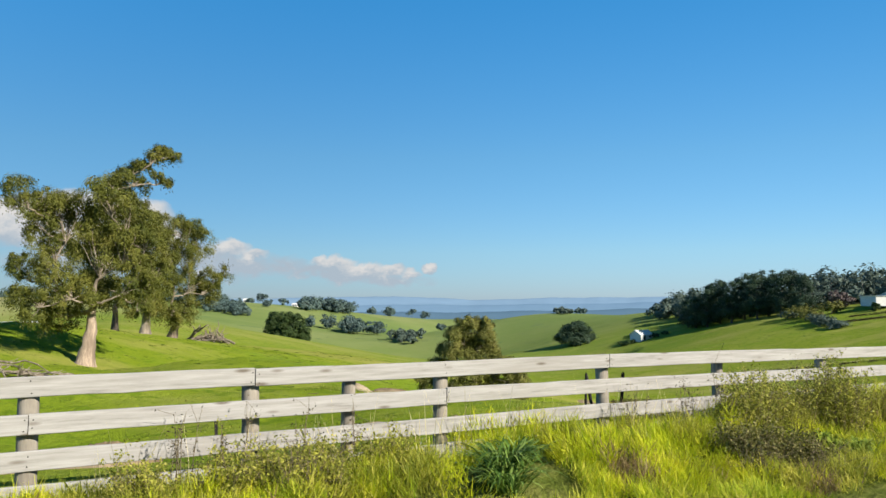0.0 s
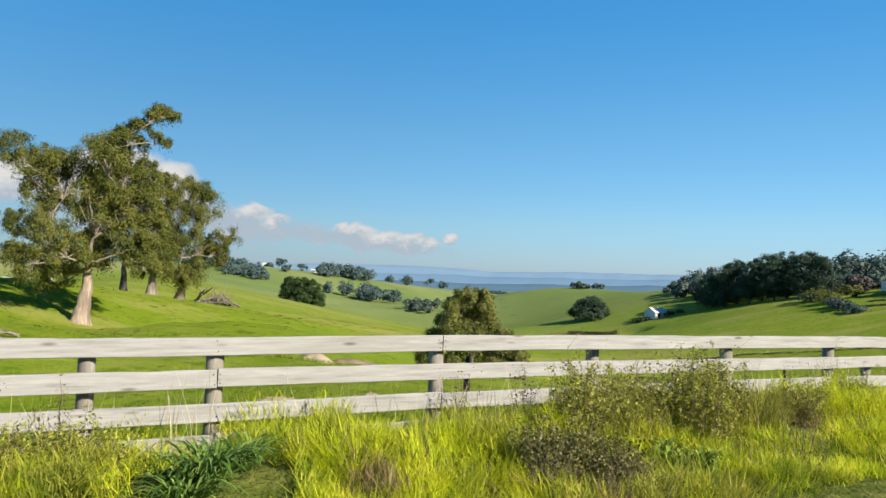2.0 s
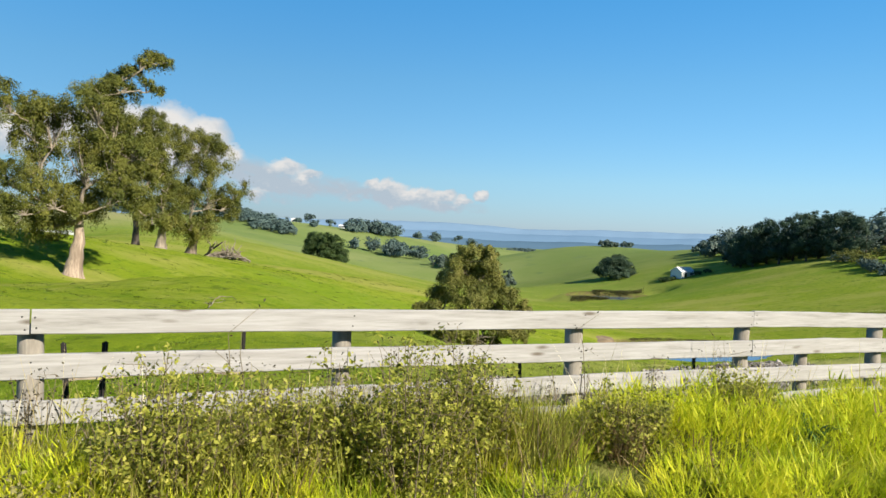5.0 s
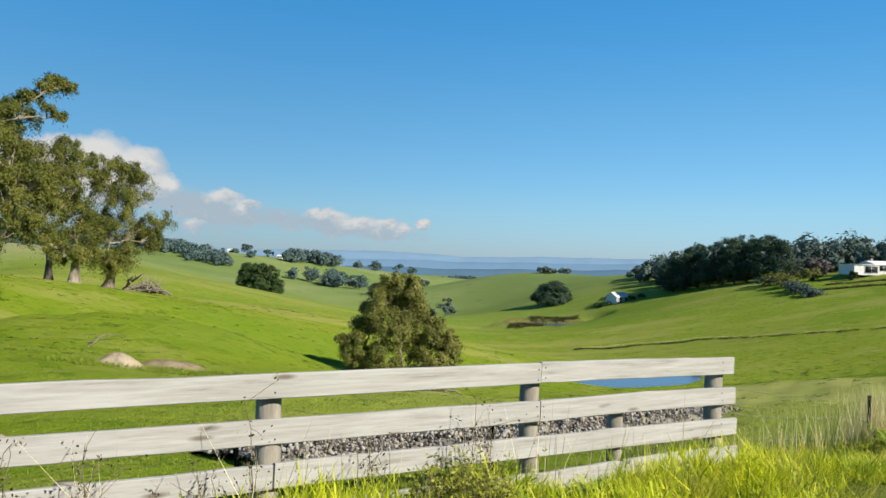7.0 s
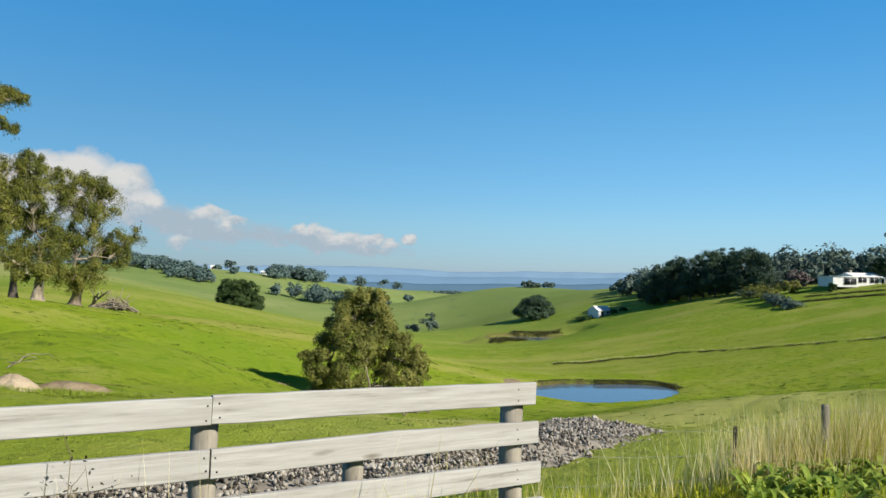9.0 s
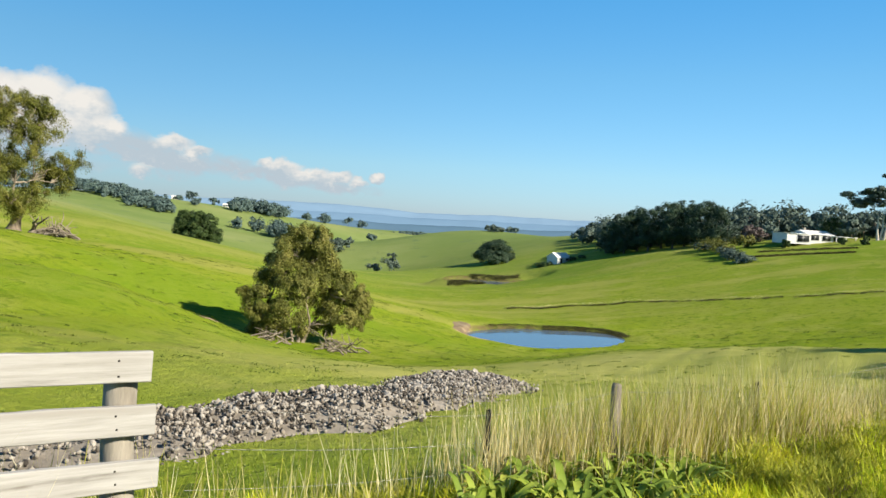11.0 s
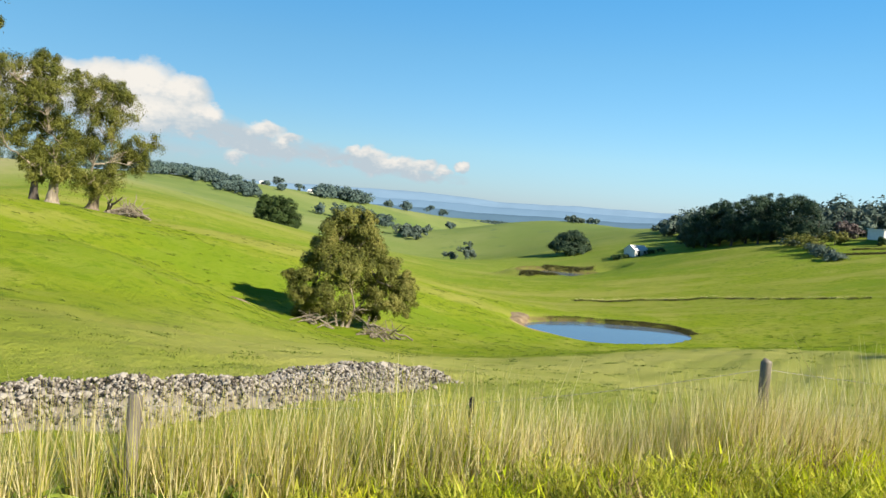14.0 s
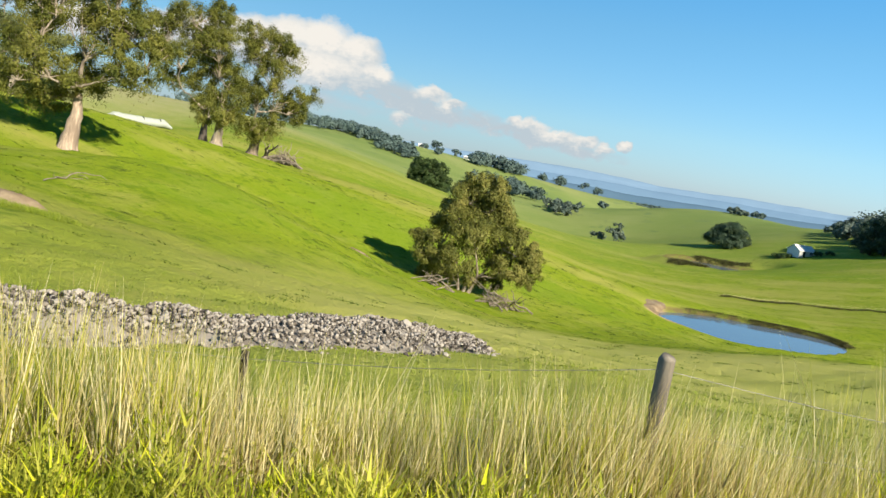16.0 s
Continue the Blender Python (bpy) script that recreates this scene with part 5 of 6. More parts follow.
def build_silage_bag():
    """A long plastic sausage of silage that sags under its own weight, with dark repair tape on it."""
    rng = np.random.default_rng(44)
    (xa, ya), (xb, yb) = (-105.5, 160.0), (-97.0, 174.5)
    span = math.dist((xa, ya), (xb, yb))
    ob = thing("silage_bag", "long white plastic silage bag lying in the grass", "silage bag", xb, yb, level(xb, yb))
    n, sides = 60, 20
    v = []
    for i in range(n):
        s = i / (n - 1)
        x, y = xa + (xb - xa) * s, ya + (yb - ya) * s
        z = level(x, y)
        r = 1.15 * min(1.0, 0.35 + 5 * min(s, 1 - s)) * (1 + 0.015 * math.sin(s * 40) + rng.normal(0, 0.006))
        ux, uy = -(yb - ya) / span, (xb - xa) / span
        for j in range(sides):
            a = 2 * math.pi * j / sides
            up = math.sin(a)
            v.append((x + ux * 1.15 * r * math.cos(a) - xb, y + uy * 1.15 * r * math.cos(a) - yb, z - level(xb, yb) + 0.85 * r + (r if up > 0 else 0.85 * r) * up))
    f = [[i * sides + j, i * sides + (j + 1) % sides, (i + 1) * sides + (j + 1) % sides, (i + 1) * sides + j] for i in range(n - 1) for j in range(sides)]
    f += [list(range(sides - 1, -1, -1)), [(n - 1) * sides + j for j in range(sides)]]
    part("film", mesh_of("film", np.array(v), f, WRAP, True), ob)
    for s in (0.55, 0.80):
        x, y = xa + (xb - xa) * s, ya + (yb - ya) * s
        bits = tube([((1.34 * math.cos(a)) * ux, (1.34 * math.cos(a)) * uy, 0.98 + 1.17 * math.sin(a)) for a in np.linspace(0.5, 2.6, 9)], [0.11] * 9, 6)
        part("tape", mesh_of("tape", *bits, IRON), ob, "dark repair tape", pose(x - xb, y - yb, level(x, y) - level(xb, yb)))


build_silage_bag()


# ---------------------------------------------------------------- dead wood, earth and stones
def dead_wood(name, label, x, y, n, span, thick, seed, rise=0.5, category="dead branches"):
    rng = np.random.default_rng(seed)
    z = level(x, y)
    ob = thing(name, label, category, x, y, z)
    for k in range(n):
        a = rng.uniform(0, 2 * np.pi)
        c = rng.normal(0, span * 0.28, 2)
        ln = rng.uniform(0.35, 1.0) * span
        p0 = np.array([c[0] - math.cos(a) * ln / 2, c[1] - math.sin(a) * ln / 2, 0.0])
        p1 = np.array([c[0] + math.cos(a) * ln / 2, c[1] + math.sin(a) * ln / 2, 0.0])
        p0[2] = level(x + p0[0], y + p0[1]) - z + thick * 0.6
        p1[2] = level(x + p1[0], y + p1[1]) - z + thick + rng.uniform(0, rise) * ln * 0.35
        r = thick * rng.uniform(0.35, 1.1)
        bits = [tube(curve_to(p0, p1, rng, 8, 0.06, 0.08), np.linspace(r, r * 0.25, 8), 7, 0.06, rng)]
        for q in range(2):
            m = p0 + (p1 - p0) * rng.uniform(0.4, 0.9)
            e = m + np.array([rng.normal(0, 0.2), rng.normal(0, 0.2), rng.uniform(0.02, 0.12 + 0.25 * rise)]) * ln
            bits.append(tube(curve_to(m, e, rng, 5, 0.05, 0.1), np.linspace(r * 0.45, r * 0.1, 5), 5))
        v, f = merged(bits)
        part("branch", mesh_of("branch", v, f, DEAD_WOOD, True), ob)


dead_wood("log_heap", "heap of pale fallen logs beside old gum trees", -43.0, 128.0, 26, 6.5, 0.30, 50, 1.3, "logs")
dead_wood("fallen_limbs", "pale fallen limbs under the paddock tree", 5.2, 80.6, 22, 4.6, 0.12, 51, 1.3)
dead_wood("fallen_limbs", "grey dead limbs lying by the paddock tree", -1.8, 79.8, 12, 3.8, 0.11, 52, 1.4)
dead_wood("dead_branches", "tangle of bleached dead branches in the paddock", -17.8, 22.0, 16, 3.0, 0.07, 53, 0.4)
dead_wood("dead_branch", "crooked dead branch lying on the grass", -12.4, 40.6, 2, 4.4, 0.06, 54, 0.01)


def heap_of_earth(name, label, x, y, w, d, h, turn, seed, mat=None):
    rng = np.random.default_rng(seed)
    n, m = 40, 12
    v = []
    c, s = math.cos(radians(turn)), math.sin(radians(turn))
    for i in range(m + 1):
        r = i / m
        for j in range(n):
            a = 2 * math.pi * j / n
            k = 1 + 0.16 * math.sin(2 * a + seed) + 0.1 * math.sin(5 * a + 2)
            u, q = r * k * w / 2 * math.cos(a), r * k * d / 2 * math.sin(a)
            px, py = u * c - q * s, u * s + q * c
            top = h * (1 - r * r) ** 1.3 * (1 + 0.35 * math.sin(px * 2.1 + seed) * math.sin(py * 2.7)) + rng.normal(0, 0.015)
            v.append((px, py, level(x + px, y + py) - level(x, y) + top - 0.05 * (r > 0.97)))
    f = [[i * n + j, i * n + (j + 1) % n, (i + 1) * n + (j + 1) % n, (i + 1) * n + j] for i in range(m) for j in range(n)]
    ob = new(name, mesh_of(name, np.array(v), f, mat or EARTH, True))
    ob.location = (x, y, level(x, y))
    tagged(ob, label, "earth mound")


heap_of_earth("earth_mound", "low rounded mound of bare pale earth in the grass", -6.1, 28.0, 1.8, 1.5, 0.42, 20, 3, SANDY)
heap_of_earth("earth_mound", "scraped brown earth beside a pale mound", -4.6, 28.9, 3.2, 1.5, 0.36, 10, 5)
heap_of_earth("earth_mound", "small flat heap of pale earth behind the fence", -1.9, 12.9, 0.6, 0.5, 0.14, 10, 9, SANDY)
heap_of_earth("earth_mound", "flat heap of pale earth and stones behind the fence", -3.9, 11.8, 1.3, 0.7, 0.12, 20, 10, SANDY)
heap_of_earth("earth_mound", "low heap of pale earth in the paddock corner", -6.6, 4.0, 1.5, 0.7, 0.28, 25, 11)
heap_of_earth("earth_mound", "flat scrape of pale earth in the paddock corner", -7.6, 3.4, 0.9, 0.5, 0.1, 25, 12)
heap_of_earth("earth_bank", "bare sandy bank at the end of a pond", 22.6, 120.4, 7.0, 4.0, 0.14, 75, 7)
heap_of_earth("earth_patch", "worn brown patch of earth in the paddock", -3.5, 62.0, 1.6, 0.9, 0.1, 0, 8)


def stone_mesh(rng, name):
    """A broken block: a rough ball cut by a few flat faces."""
    bm = bmesh.new()
    bmesh.ops.create_icosphere(bm, subdivisions=1, radius=1.0)
    sx, sy, sz = rng.uniform(0.8, 1.3), rng.uniform(0.6, 1.0), rng.uniform(0.45, 0.8)
    cuts = [(Vector(rng.normal(size=3)).normalized(), rng.uniform(0.5, 0.8)) for _ in range(5)]
    for vert in bm.verts:
        p = vert.co * (1 + rng.normal(0, 0.12))
        for n, far in cuts:
            over = p.dot(n) - far
            if over > 0:
                p -= n * over
        vert.co = Vector((p.x * sx, p.y * sy, p.z * sz))
    me = bpy.data.meshes.new(name)
    bm.to_mesh(me)
    bm.free()
    me.materials.append(STONE)
    return me


RUBBLE_LINE = ((2.6, 10.6), (6.0, 13.7), (8.5, 16.0), (10.3, 18.1), (11.5, 21.6), (12.5, 24.2))
RUBBLE_WIDE = (1.5, 1.55, 1.5, 1.65, 1.55, 0.7)
RUBBLE_HIGH = (0.20, 0.26, 0.38, 0.20, 0.30, 0.10)


def rubble_at(t, q):
    """A place on the heap, t along its line and q from -1 to 1 across it, and the heap's height there."""
    line = np.array(RUBBLE_LINE)
    k = np.arange(len(line))
    x, y = np.interp(t, k, line[:, 0]), np.interp(t, k, line[:, 1])
    dx, dy = np.interp(t + 0.2, k, line[:, 0]) - np.interp(t - 0.2, k, line[:, 0]), np.interp(t + 0.2, k, line[:, 1]) - np.interp(t - 0.2, k, line[:, 1])
    ln = np.hypot(dx, dy)
    w = np.interp(t, k, RUBBLE_WIDE) * (1 + 0.13 * np.sin(t * 7.3) + 0.09 * np.sin(t * 17 + 1)) + 0.2 * np.sin(t * 5) * np.sign(q)
    high = np.interp(t, k, RUBBLE_HIGH) * (1 - np.abs(q) ** 2.2) * (1 + 0.3 * np.sin(t * 9 + q * 3) * np.sin(t * 4.1 - q * 5))
    x, y = x - dy / ln * q * w, y + dx / ln * q * w
    return x, y, ground(x, y) + high


def build_rubble():
    rng = np.random.default_rng(55)
    x0, y0 = RUBBLE_LINE[2]
    heap = thing("rubble_heap", "long heap of pale broken stones behind the fence", "stones", x0, y0, level(x0, y0))
    org = Vector(heap.location)
    shapes = [stone_mesh(rng, "stone") for _ in range(12)]
    last = len(RUBBLE_LINE) - 1
    t, q = np.meshgrid(np.linspace(0, last, 90), np.linspace(-0.92, 0.92, 17), indexing="ij")
    gx, gy, gz = rubble_at(t, q)
    v = np.stack([gx - org.x, gy - org.y, gz - 0.06 - org.z], -1).reshape(-1, 3)
    i, j = np.arange(89)[:, None] * 17, np.arange(16)[None]
    f = np.stack([i + j, i + j + 1, i + 17 + j + 1, i + 17 + j], -1).reshape(-1, 4)
    part("bed", mesh_of("bed", v, f, GRIT, True), heap, "bed of dark stony grit")
    for k in range(295):
        x, y, z = rubble_at(rng.uniform(0.9, last), float(np.clip(rng.normal(0, 0.55), -1.08, 1.08)))
        s = rng.uniform(0.038, 0.075) * (1.5 if rng.random() < 0.08 else 1.0)
        at = pose(float(x) - org.x, float(y) - org.y, float(z) - org.z + s * 0.15, rng.uniform(-30, 30), rng.uniform(-30, 30), rng.uniform(0, 360))
        part("stone", shapes[k % 12], heap, at=at @ Matrix.Diagonal((s, s, s, 1)))
    vs, fs, o = [], [], 0
    base = [(np.array([v.co for v in me.vertices]), np.array([list(p.vertices) for p in me.polygons])) for me in shapes]
    for k in range(12500):
        x, y, z = rubble_at(rng.uniform(0, last), float(np.clip(rng.normal(0, 0.6), -1.1, 1.1)))
        s = rng.uniform(0.02, 0.05)
        v, f = base[k % 12]
        r = np.array(Euler((rng.uniform(0, 6), rng.uniform(0, 6), rng.uniform(0, 6))).to_matrix())
        vs.append(v @ r.T * s + np.array([x - org.x, y - org.y, z - org.z + rng.uniform(-0.05, 0.02)]))
        fs.append(f + o)
        o += len(v)
    me = mesh_of("gravel", np.vstack(vs), np.vstack(fs), STONE)
    tagged(part("gravel", me, heap, "small broken stones"), kind="stuff")


build_rubble()


def tussocks(name, label, places, h, per, mat, seed, spread=0.35, width=0.02, lean=0.5):
    rng = np.random.default_rng(seed)
    p = np.repeat(np.asarray(places, float), per, axis=0)
    x = p[:, 0] + rng.normal(0, spread, len(p))
    y = p[:, 1] + rng.normal(0, spread, len(p))
    z = ground(x, y) - 0.03
    v, f = blades(rng, x, y, z, h * rng.uniform(0.5, 1.2, len(p)), np.full(len(p), width), lean)
    tagged(new(name, mesh_of(name, v, f, mat)), label, "grass", kind="stuff")


mound_rng = random.Random(31)
tussocks("mound_weeds", "rank green weeds round a mound of earth", [(-7.3 + 1.6 * mound_rng.random(), 25.6 + 1.4 * mound_rng.random()) for _ in range(40)] + [(-5.2 + 4.4 * mound_rng.random(), 26.6 + 1.6 * mound_rng.random()) for _ in range(110)], 0.22, 30, CROPPED, 32, 0.2, 0.014)


def pond_rim(lo, hi, n, rng, out=1.12):
    pts = []
    for k in range(n):
        a = rng.uniform(lo, hi)
        b = math.atan2(math.sin(a) * POND_HALF[1], math.cos(a) * POND_HALF[0])
        e = (out + rng.normal(0, 0.02)) * (1 + 0.06 * math.sin(3 * b + 1.0) + 0.04 * math.sin(5 * b))
        u, w = math.cos(a) * POND_HALF[0] * e, math.sin(a) * POND_HALF[1] * e
        pts.append((POND[0] + u * POND_AXIS[0] - w * POND_AXIS[1], POND[1] + u * POND_AXIS[1] + w * POND_AXIS[0]))
    return pts


rng = np.random.default_rng(57)
tussocks("rushes", "dark rushes along the cut bank of a pond", pond_rim(0.0, 1.3, 170, rng, 1.01) + pond_rim(0.0, 1.1, 120, rng, 1.06) + pond_rim(1.1, 2.1, 60, rng, 1.03), 0.30, 26, SEDGE, 58, 0.35, 0.05)
tussocks("rushes", "dark rushes round a small dam", [(DAM[0] + rng.uniform(-15, -3), DAM[1] + rng.uniform(-11, -6)) for _ in range(90)] + [(DAM[0] + rng.uniform(-6, 13), DAM[1] + rng.uniform(7, 11)) for _ in range(80)], 1.0, 24, SEDGE, 59, 0.6, 0.14)
DITCH = ((38.5, 174.7), (52, 172), (67, 167), (85, 148), (108, 136), (135, 127))
ditch = []
for k in range(420):
    t = rng.uniform(0, len(DITCH) - 1.001)
    i = int(t)
    a, b = DITCH[i], DITCH[i + 1]
    ditch.append((a[0] + (b[0] - a[0]) * (t - i) + rng.normal(0, 0.25), a[1] + (b[1] - a[1]) * (t - i) + 0.8 * math.sin(t * 7) + rng.normal(0, 0.25)))
tussocks("ditch_grass", "dark tussocks along a drain across the paddock", ditch, 0.42, 22, SEDGE, 61, 0.3, 0.06)
tussocks("ditch_bank", "pale dry grass on the bank above a drain", [(x + 0.6 + rng.normal(0, 0.5), y + 3.4 + rng.normal(0, 1.1)) for x, y in ditch], 0.20, 14, STRAW, 63, 0.9, 0.04)


hedge = [spot(hd, ds + rng.normal(0, 0.3)) for hd, ds in [(27.2 + 6.6 * rng.random(), 240.0) for _ in range(240)] + [(28.0 + 6.0 * rng.random(), 249.0) for _ in range(150)]]
tussocks("garden_edge", "low dark planting along the edge of a lawn", hedge, 0.55, 18, SEDGE, 62, 0.45, 0.09)


# ---------------------------------------------------------------- verge
def wave(u, d, s):
    return 0.5 + 0.25 * np.sin(u * 1.7 * s + 1.3 * np.sin(d * 2.1)) + 0.25 * np.sin(u * 0.63 * s + d * 2.7 * s + 2.0)


def wire_line(u):
    return 0.03 - 0.16 * np.maximum(u - 12.14, -3)


def tuft_blades(rng, u, d, tall, many, spread, lean, out, width=(0.004, 0.009)):
    """Grass in tufts: the blades part from the foot and arch away from the middle of their tussock (out: along and across the fence)."""
    k = np.repeat(np.arange(len(u)), many)
    n = len(k)
    a = rng.uniform(0, 2 * np.pi, n)
    r = np.sqrt(rng.random(n)) * spread * rng.uniform(0.6, 1.5, len(u))[k]
    x, y = verge(u[k] + r * np.cos(a), d[k] + r * np.sin(a))
    lift = tall[k] * 0.74 * rng.random(n) ** 0.8 * (1 - 0.5 * (r / (spread * 1.5)) ** 2)
    h = np.minimum(tall[k] * 1.1, rng.uniform(0.06, 0.20, n) * np.where(u[k] > 11, 0.75, 1.0))
    w = rng.uniform(*width, n)[:, None] / 2
    away = np.stack([ALONG[0] * out[k, 0] + ACROSS[0] * out[k, 1], ALONG[1] * out[k, 0] + ACROSS[1] * out[k, 1], np.zeros(n)], 1)
    way = away + rng.normal(0, 0.75, (n, 3)) * np.array([1, 1, 0])
    way /= np.linalg.norm(way, axis=1)[:, None] + 1e-6
    side = np.stack([-way[:, 1], way[:, 0], np.zeros(n)], 1) + rng.normal(0, 0.4, (n, 3)) * np.array([1, 1, 0.3])
    foot = np.stack([x, y, ground(x, y) - 0.03 + lift], 1)
    tip = foot + way * (h * np.abs(rng.normal(lean, lean * 0.45, n)))[:, None] + np.array([0, 0, 1.0]) * (h * rng.uniform(0.45, 1.05, n))[:, None]
    v = np.stack([foot - side * w, foot + side * w, tip], 1).reshape(-1, 3)
    return v, np.arange(3 * n).reshape(n, 3)


def verge_place(rng, n):
    """Places on the verge, along and across the fence, thicker beside the wire fence."""
    u = np.where(rng.random(n) < 0.2, rng.uniform(13.5, 22, n), rng.uniform(-9.5, 25, n))
    q = rng.random(n)
    d = 0.45 - np.where(u < -3.5, 2.4, 3.7) * q
    return u, np.where(u > 9, wire_line(u) + 0.3 - 2.1 * q, d)


def grass_sort(rng, u, d):
    """Which of the four grasses grows at each place: 0 green, 1 lush, 2 dull, 3 withered."""
    n = len(u)
    pick = rng.random(n)
    cl, fine = wave(u, d, 1.0), wave(u * 2.3 + 5, d * 2.1, 1.0)
    bright = np.where(((u > 3.5) & (u < 8.8)) | (u > 13), np.where(u > 13, 0.12 + 0.26 * smooth(u, 16.0, 17.2), 0.8), np.where(u < -3.4, 0.20, np.where(u < 0.5, 0.42, 0.30))) * (0.4 + 1.2 * fine)
    dull = np.where(((u > -0.5) & (u < 3.4)) | (u > 11) | (u < -3.4), 0.46, 0.24) * (0.4 + 1.2 * cl)
    dead = 0.02 + 0.6 * ((np.hypot((u + 1.5) / 1.6, d + 2.1) < 0.34)) + 0.08 * (wave(u * 1.9, d * 1.6 + 3, 1.0) > 0.8)
    dead = dead + 0.3 * ((u > 14.5) & (u < 17) & (d > wire_line(u) - 0.4)) + 0.7 * (np.hypot(u - 17.8, d + 1.3) < 0.4) + 0.35 * (np.hypot((u - 3.7) / 0.8, d + 1.9) < 0.45)
    return np.where(pick < dead, 3, np.where(pick < dead + bright, 1, np.where(pick < dead + bright + dull, 2, 0)))


def green_verge():
    rng = np.random.default_rng(201)
    n = 14500
    u, d = verge_place(rng, n)
    clear = (np.hypot(u + 2.7, (d + 1.75) * 0.8) > 0.62) & (np.hypot(u - 1.4, d + 2.35) > 0.4) & ((np.hypot(u - 0.2, (d + 2.3) * 1.2) > 0.5) | (rng.random(n) < 0.3)) & (np.hypot(u - 2.6, d + 2.65) > 0.22) & (np.hypot((u - 12.7) / 1.3, (d + 0.75) / 0.45) > 1)
    u, d = u[clear], d[clear]
    # tussocks, each of one grass and height
    mu, md = verge_place(rng, 520)
    wide, high = rng.uniform(0.20, 0.44, 520), rng.uniform(0.55, 1.5, 520)
    kind = grass_sort(rng, mu, md)
    far = np.hypot(u[:, None] - mu[None], d[:, None] - md[None]) / wide[None]
    own = far.argmin(1)
    far = far[np.arange(len(u)), own]
    keep = rng.random(len(u)) < np.where(far > 1.1, 0.28, 1.0)
    u, d, own, far = u[keep], d[keep], own[keep], far[keep]
    n = len(u)
    cl, fine = wave(u, d, 1.0), wave(u * 2.3 + 5, d * 2.1, 1.0)
    tall = 0.13 + 0.15 * cl + 0.10 * fine + rng.normal(0, 0.03, n)
    tall *= 1 + 0.40 * smooth(u, -3.6, -2.6) * (1 - smooth(u, 1.2, 2.2)) + 0.2 * smooth(u, 3.3, 3.8) * (1 - smooth(u, 8.2, 8.8)) + 0.25 * smooth(u, 4.2, 5.2) * (1 - smooth(u, 7.0, 8.2))
    tall *= np.where(u > 8.8, 1.0, 1.08) * (1 - 0.55 * smooth(-d, 1.7, 2.1) * smooth(u, -3.4, -2.4) * (1 - smooth(u, 3.2, 4.0))) * np.where(u < -4.5, 0.85, 1.0)
    tall = np.where((u > 11.5) & (d < wire_line(u) + 0.05), 0.32 + 0.24 * smooth(u, 13.6, 15.2) + 0.12 * cl + 0.08 * fine + rng.normal(0, 0.04, n), tall)
    tall *= (0.62 + 0.72 * high[own] * np.exp(-far**2)) * np.where(d > -0.3, np.where((u > -3.2) & (u < 0.6), 1.25, 0.85), 1.0)
    tall = np.maximum(tall, 0.08)
    sort = np.where(rng.random(n) < 0.72, kind[own], grass_sort(rng, u, d))
    out = np.stack([u - mu[own], d - md[own]], 1) / wide[own][:, None]
    for k, (name, mat, label) in enumerate((("verge_grass", GRASS, "rank green roadside grass"), ("lush_grass", LUSH, "bright yellow-green tussocks of roadside grass"), ("dull_grass", DULL, "olive tufts of coarse roadside grass"), ("withered_grass", BROWN, "withered brown tufts among roadside grass"))):
        q = sort == k
        v, f = tuft_blades(rng, u[q], d[q], tall[q], 46, 0.11, 0.62, out[q], (0.005, 0.011))
        tagged(new(name, mesh_of(name, v, f, mat)), label, "grass", kind="stuff")


green_verge()


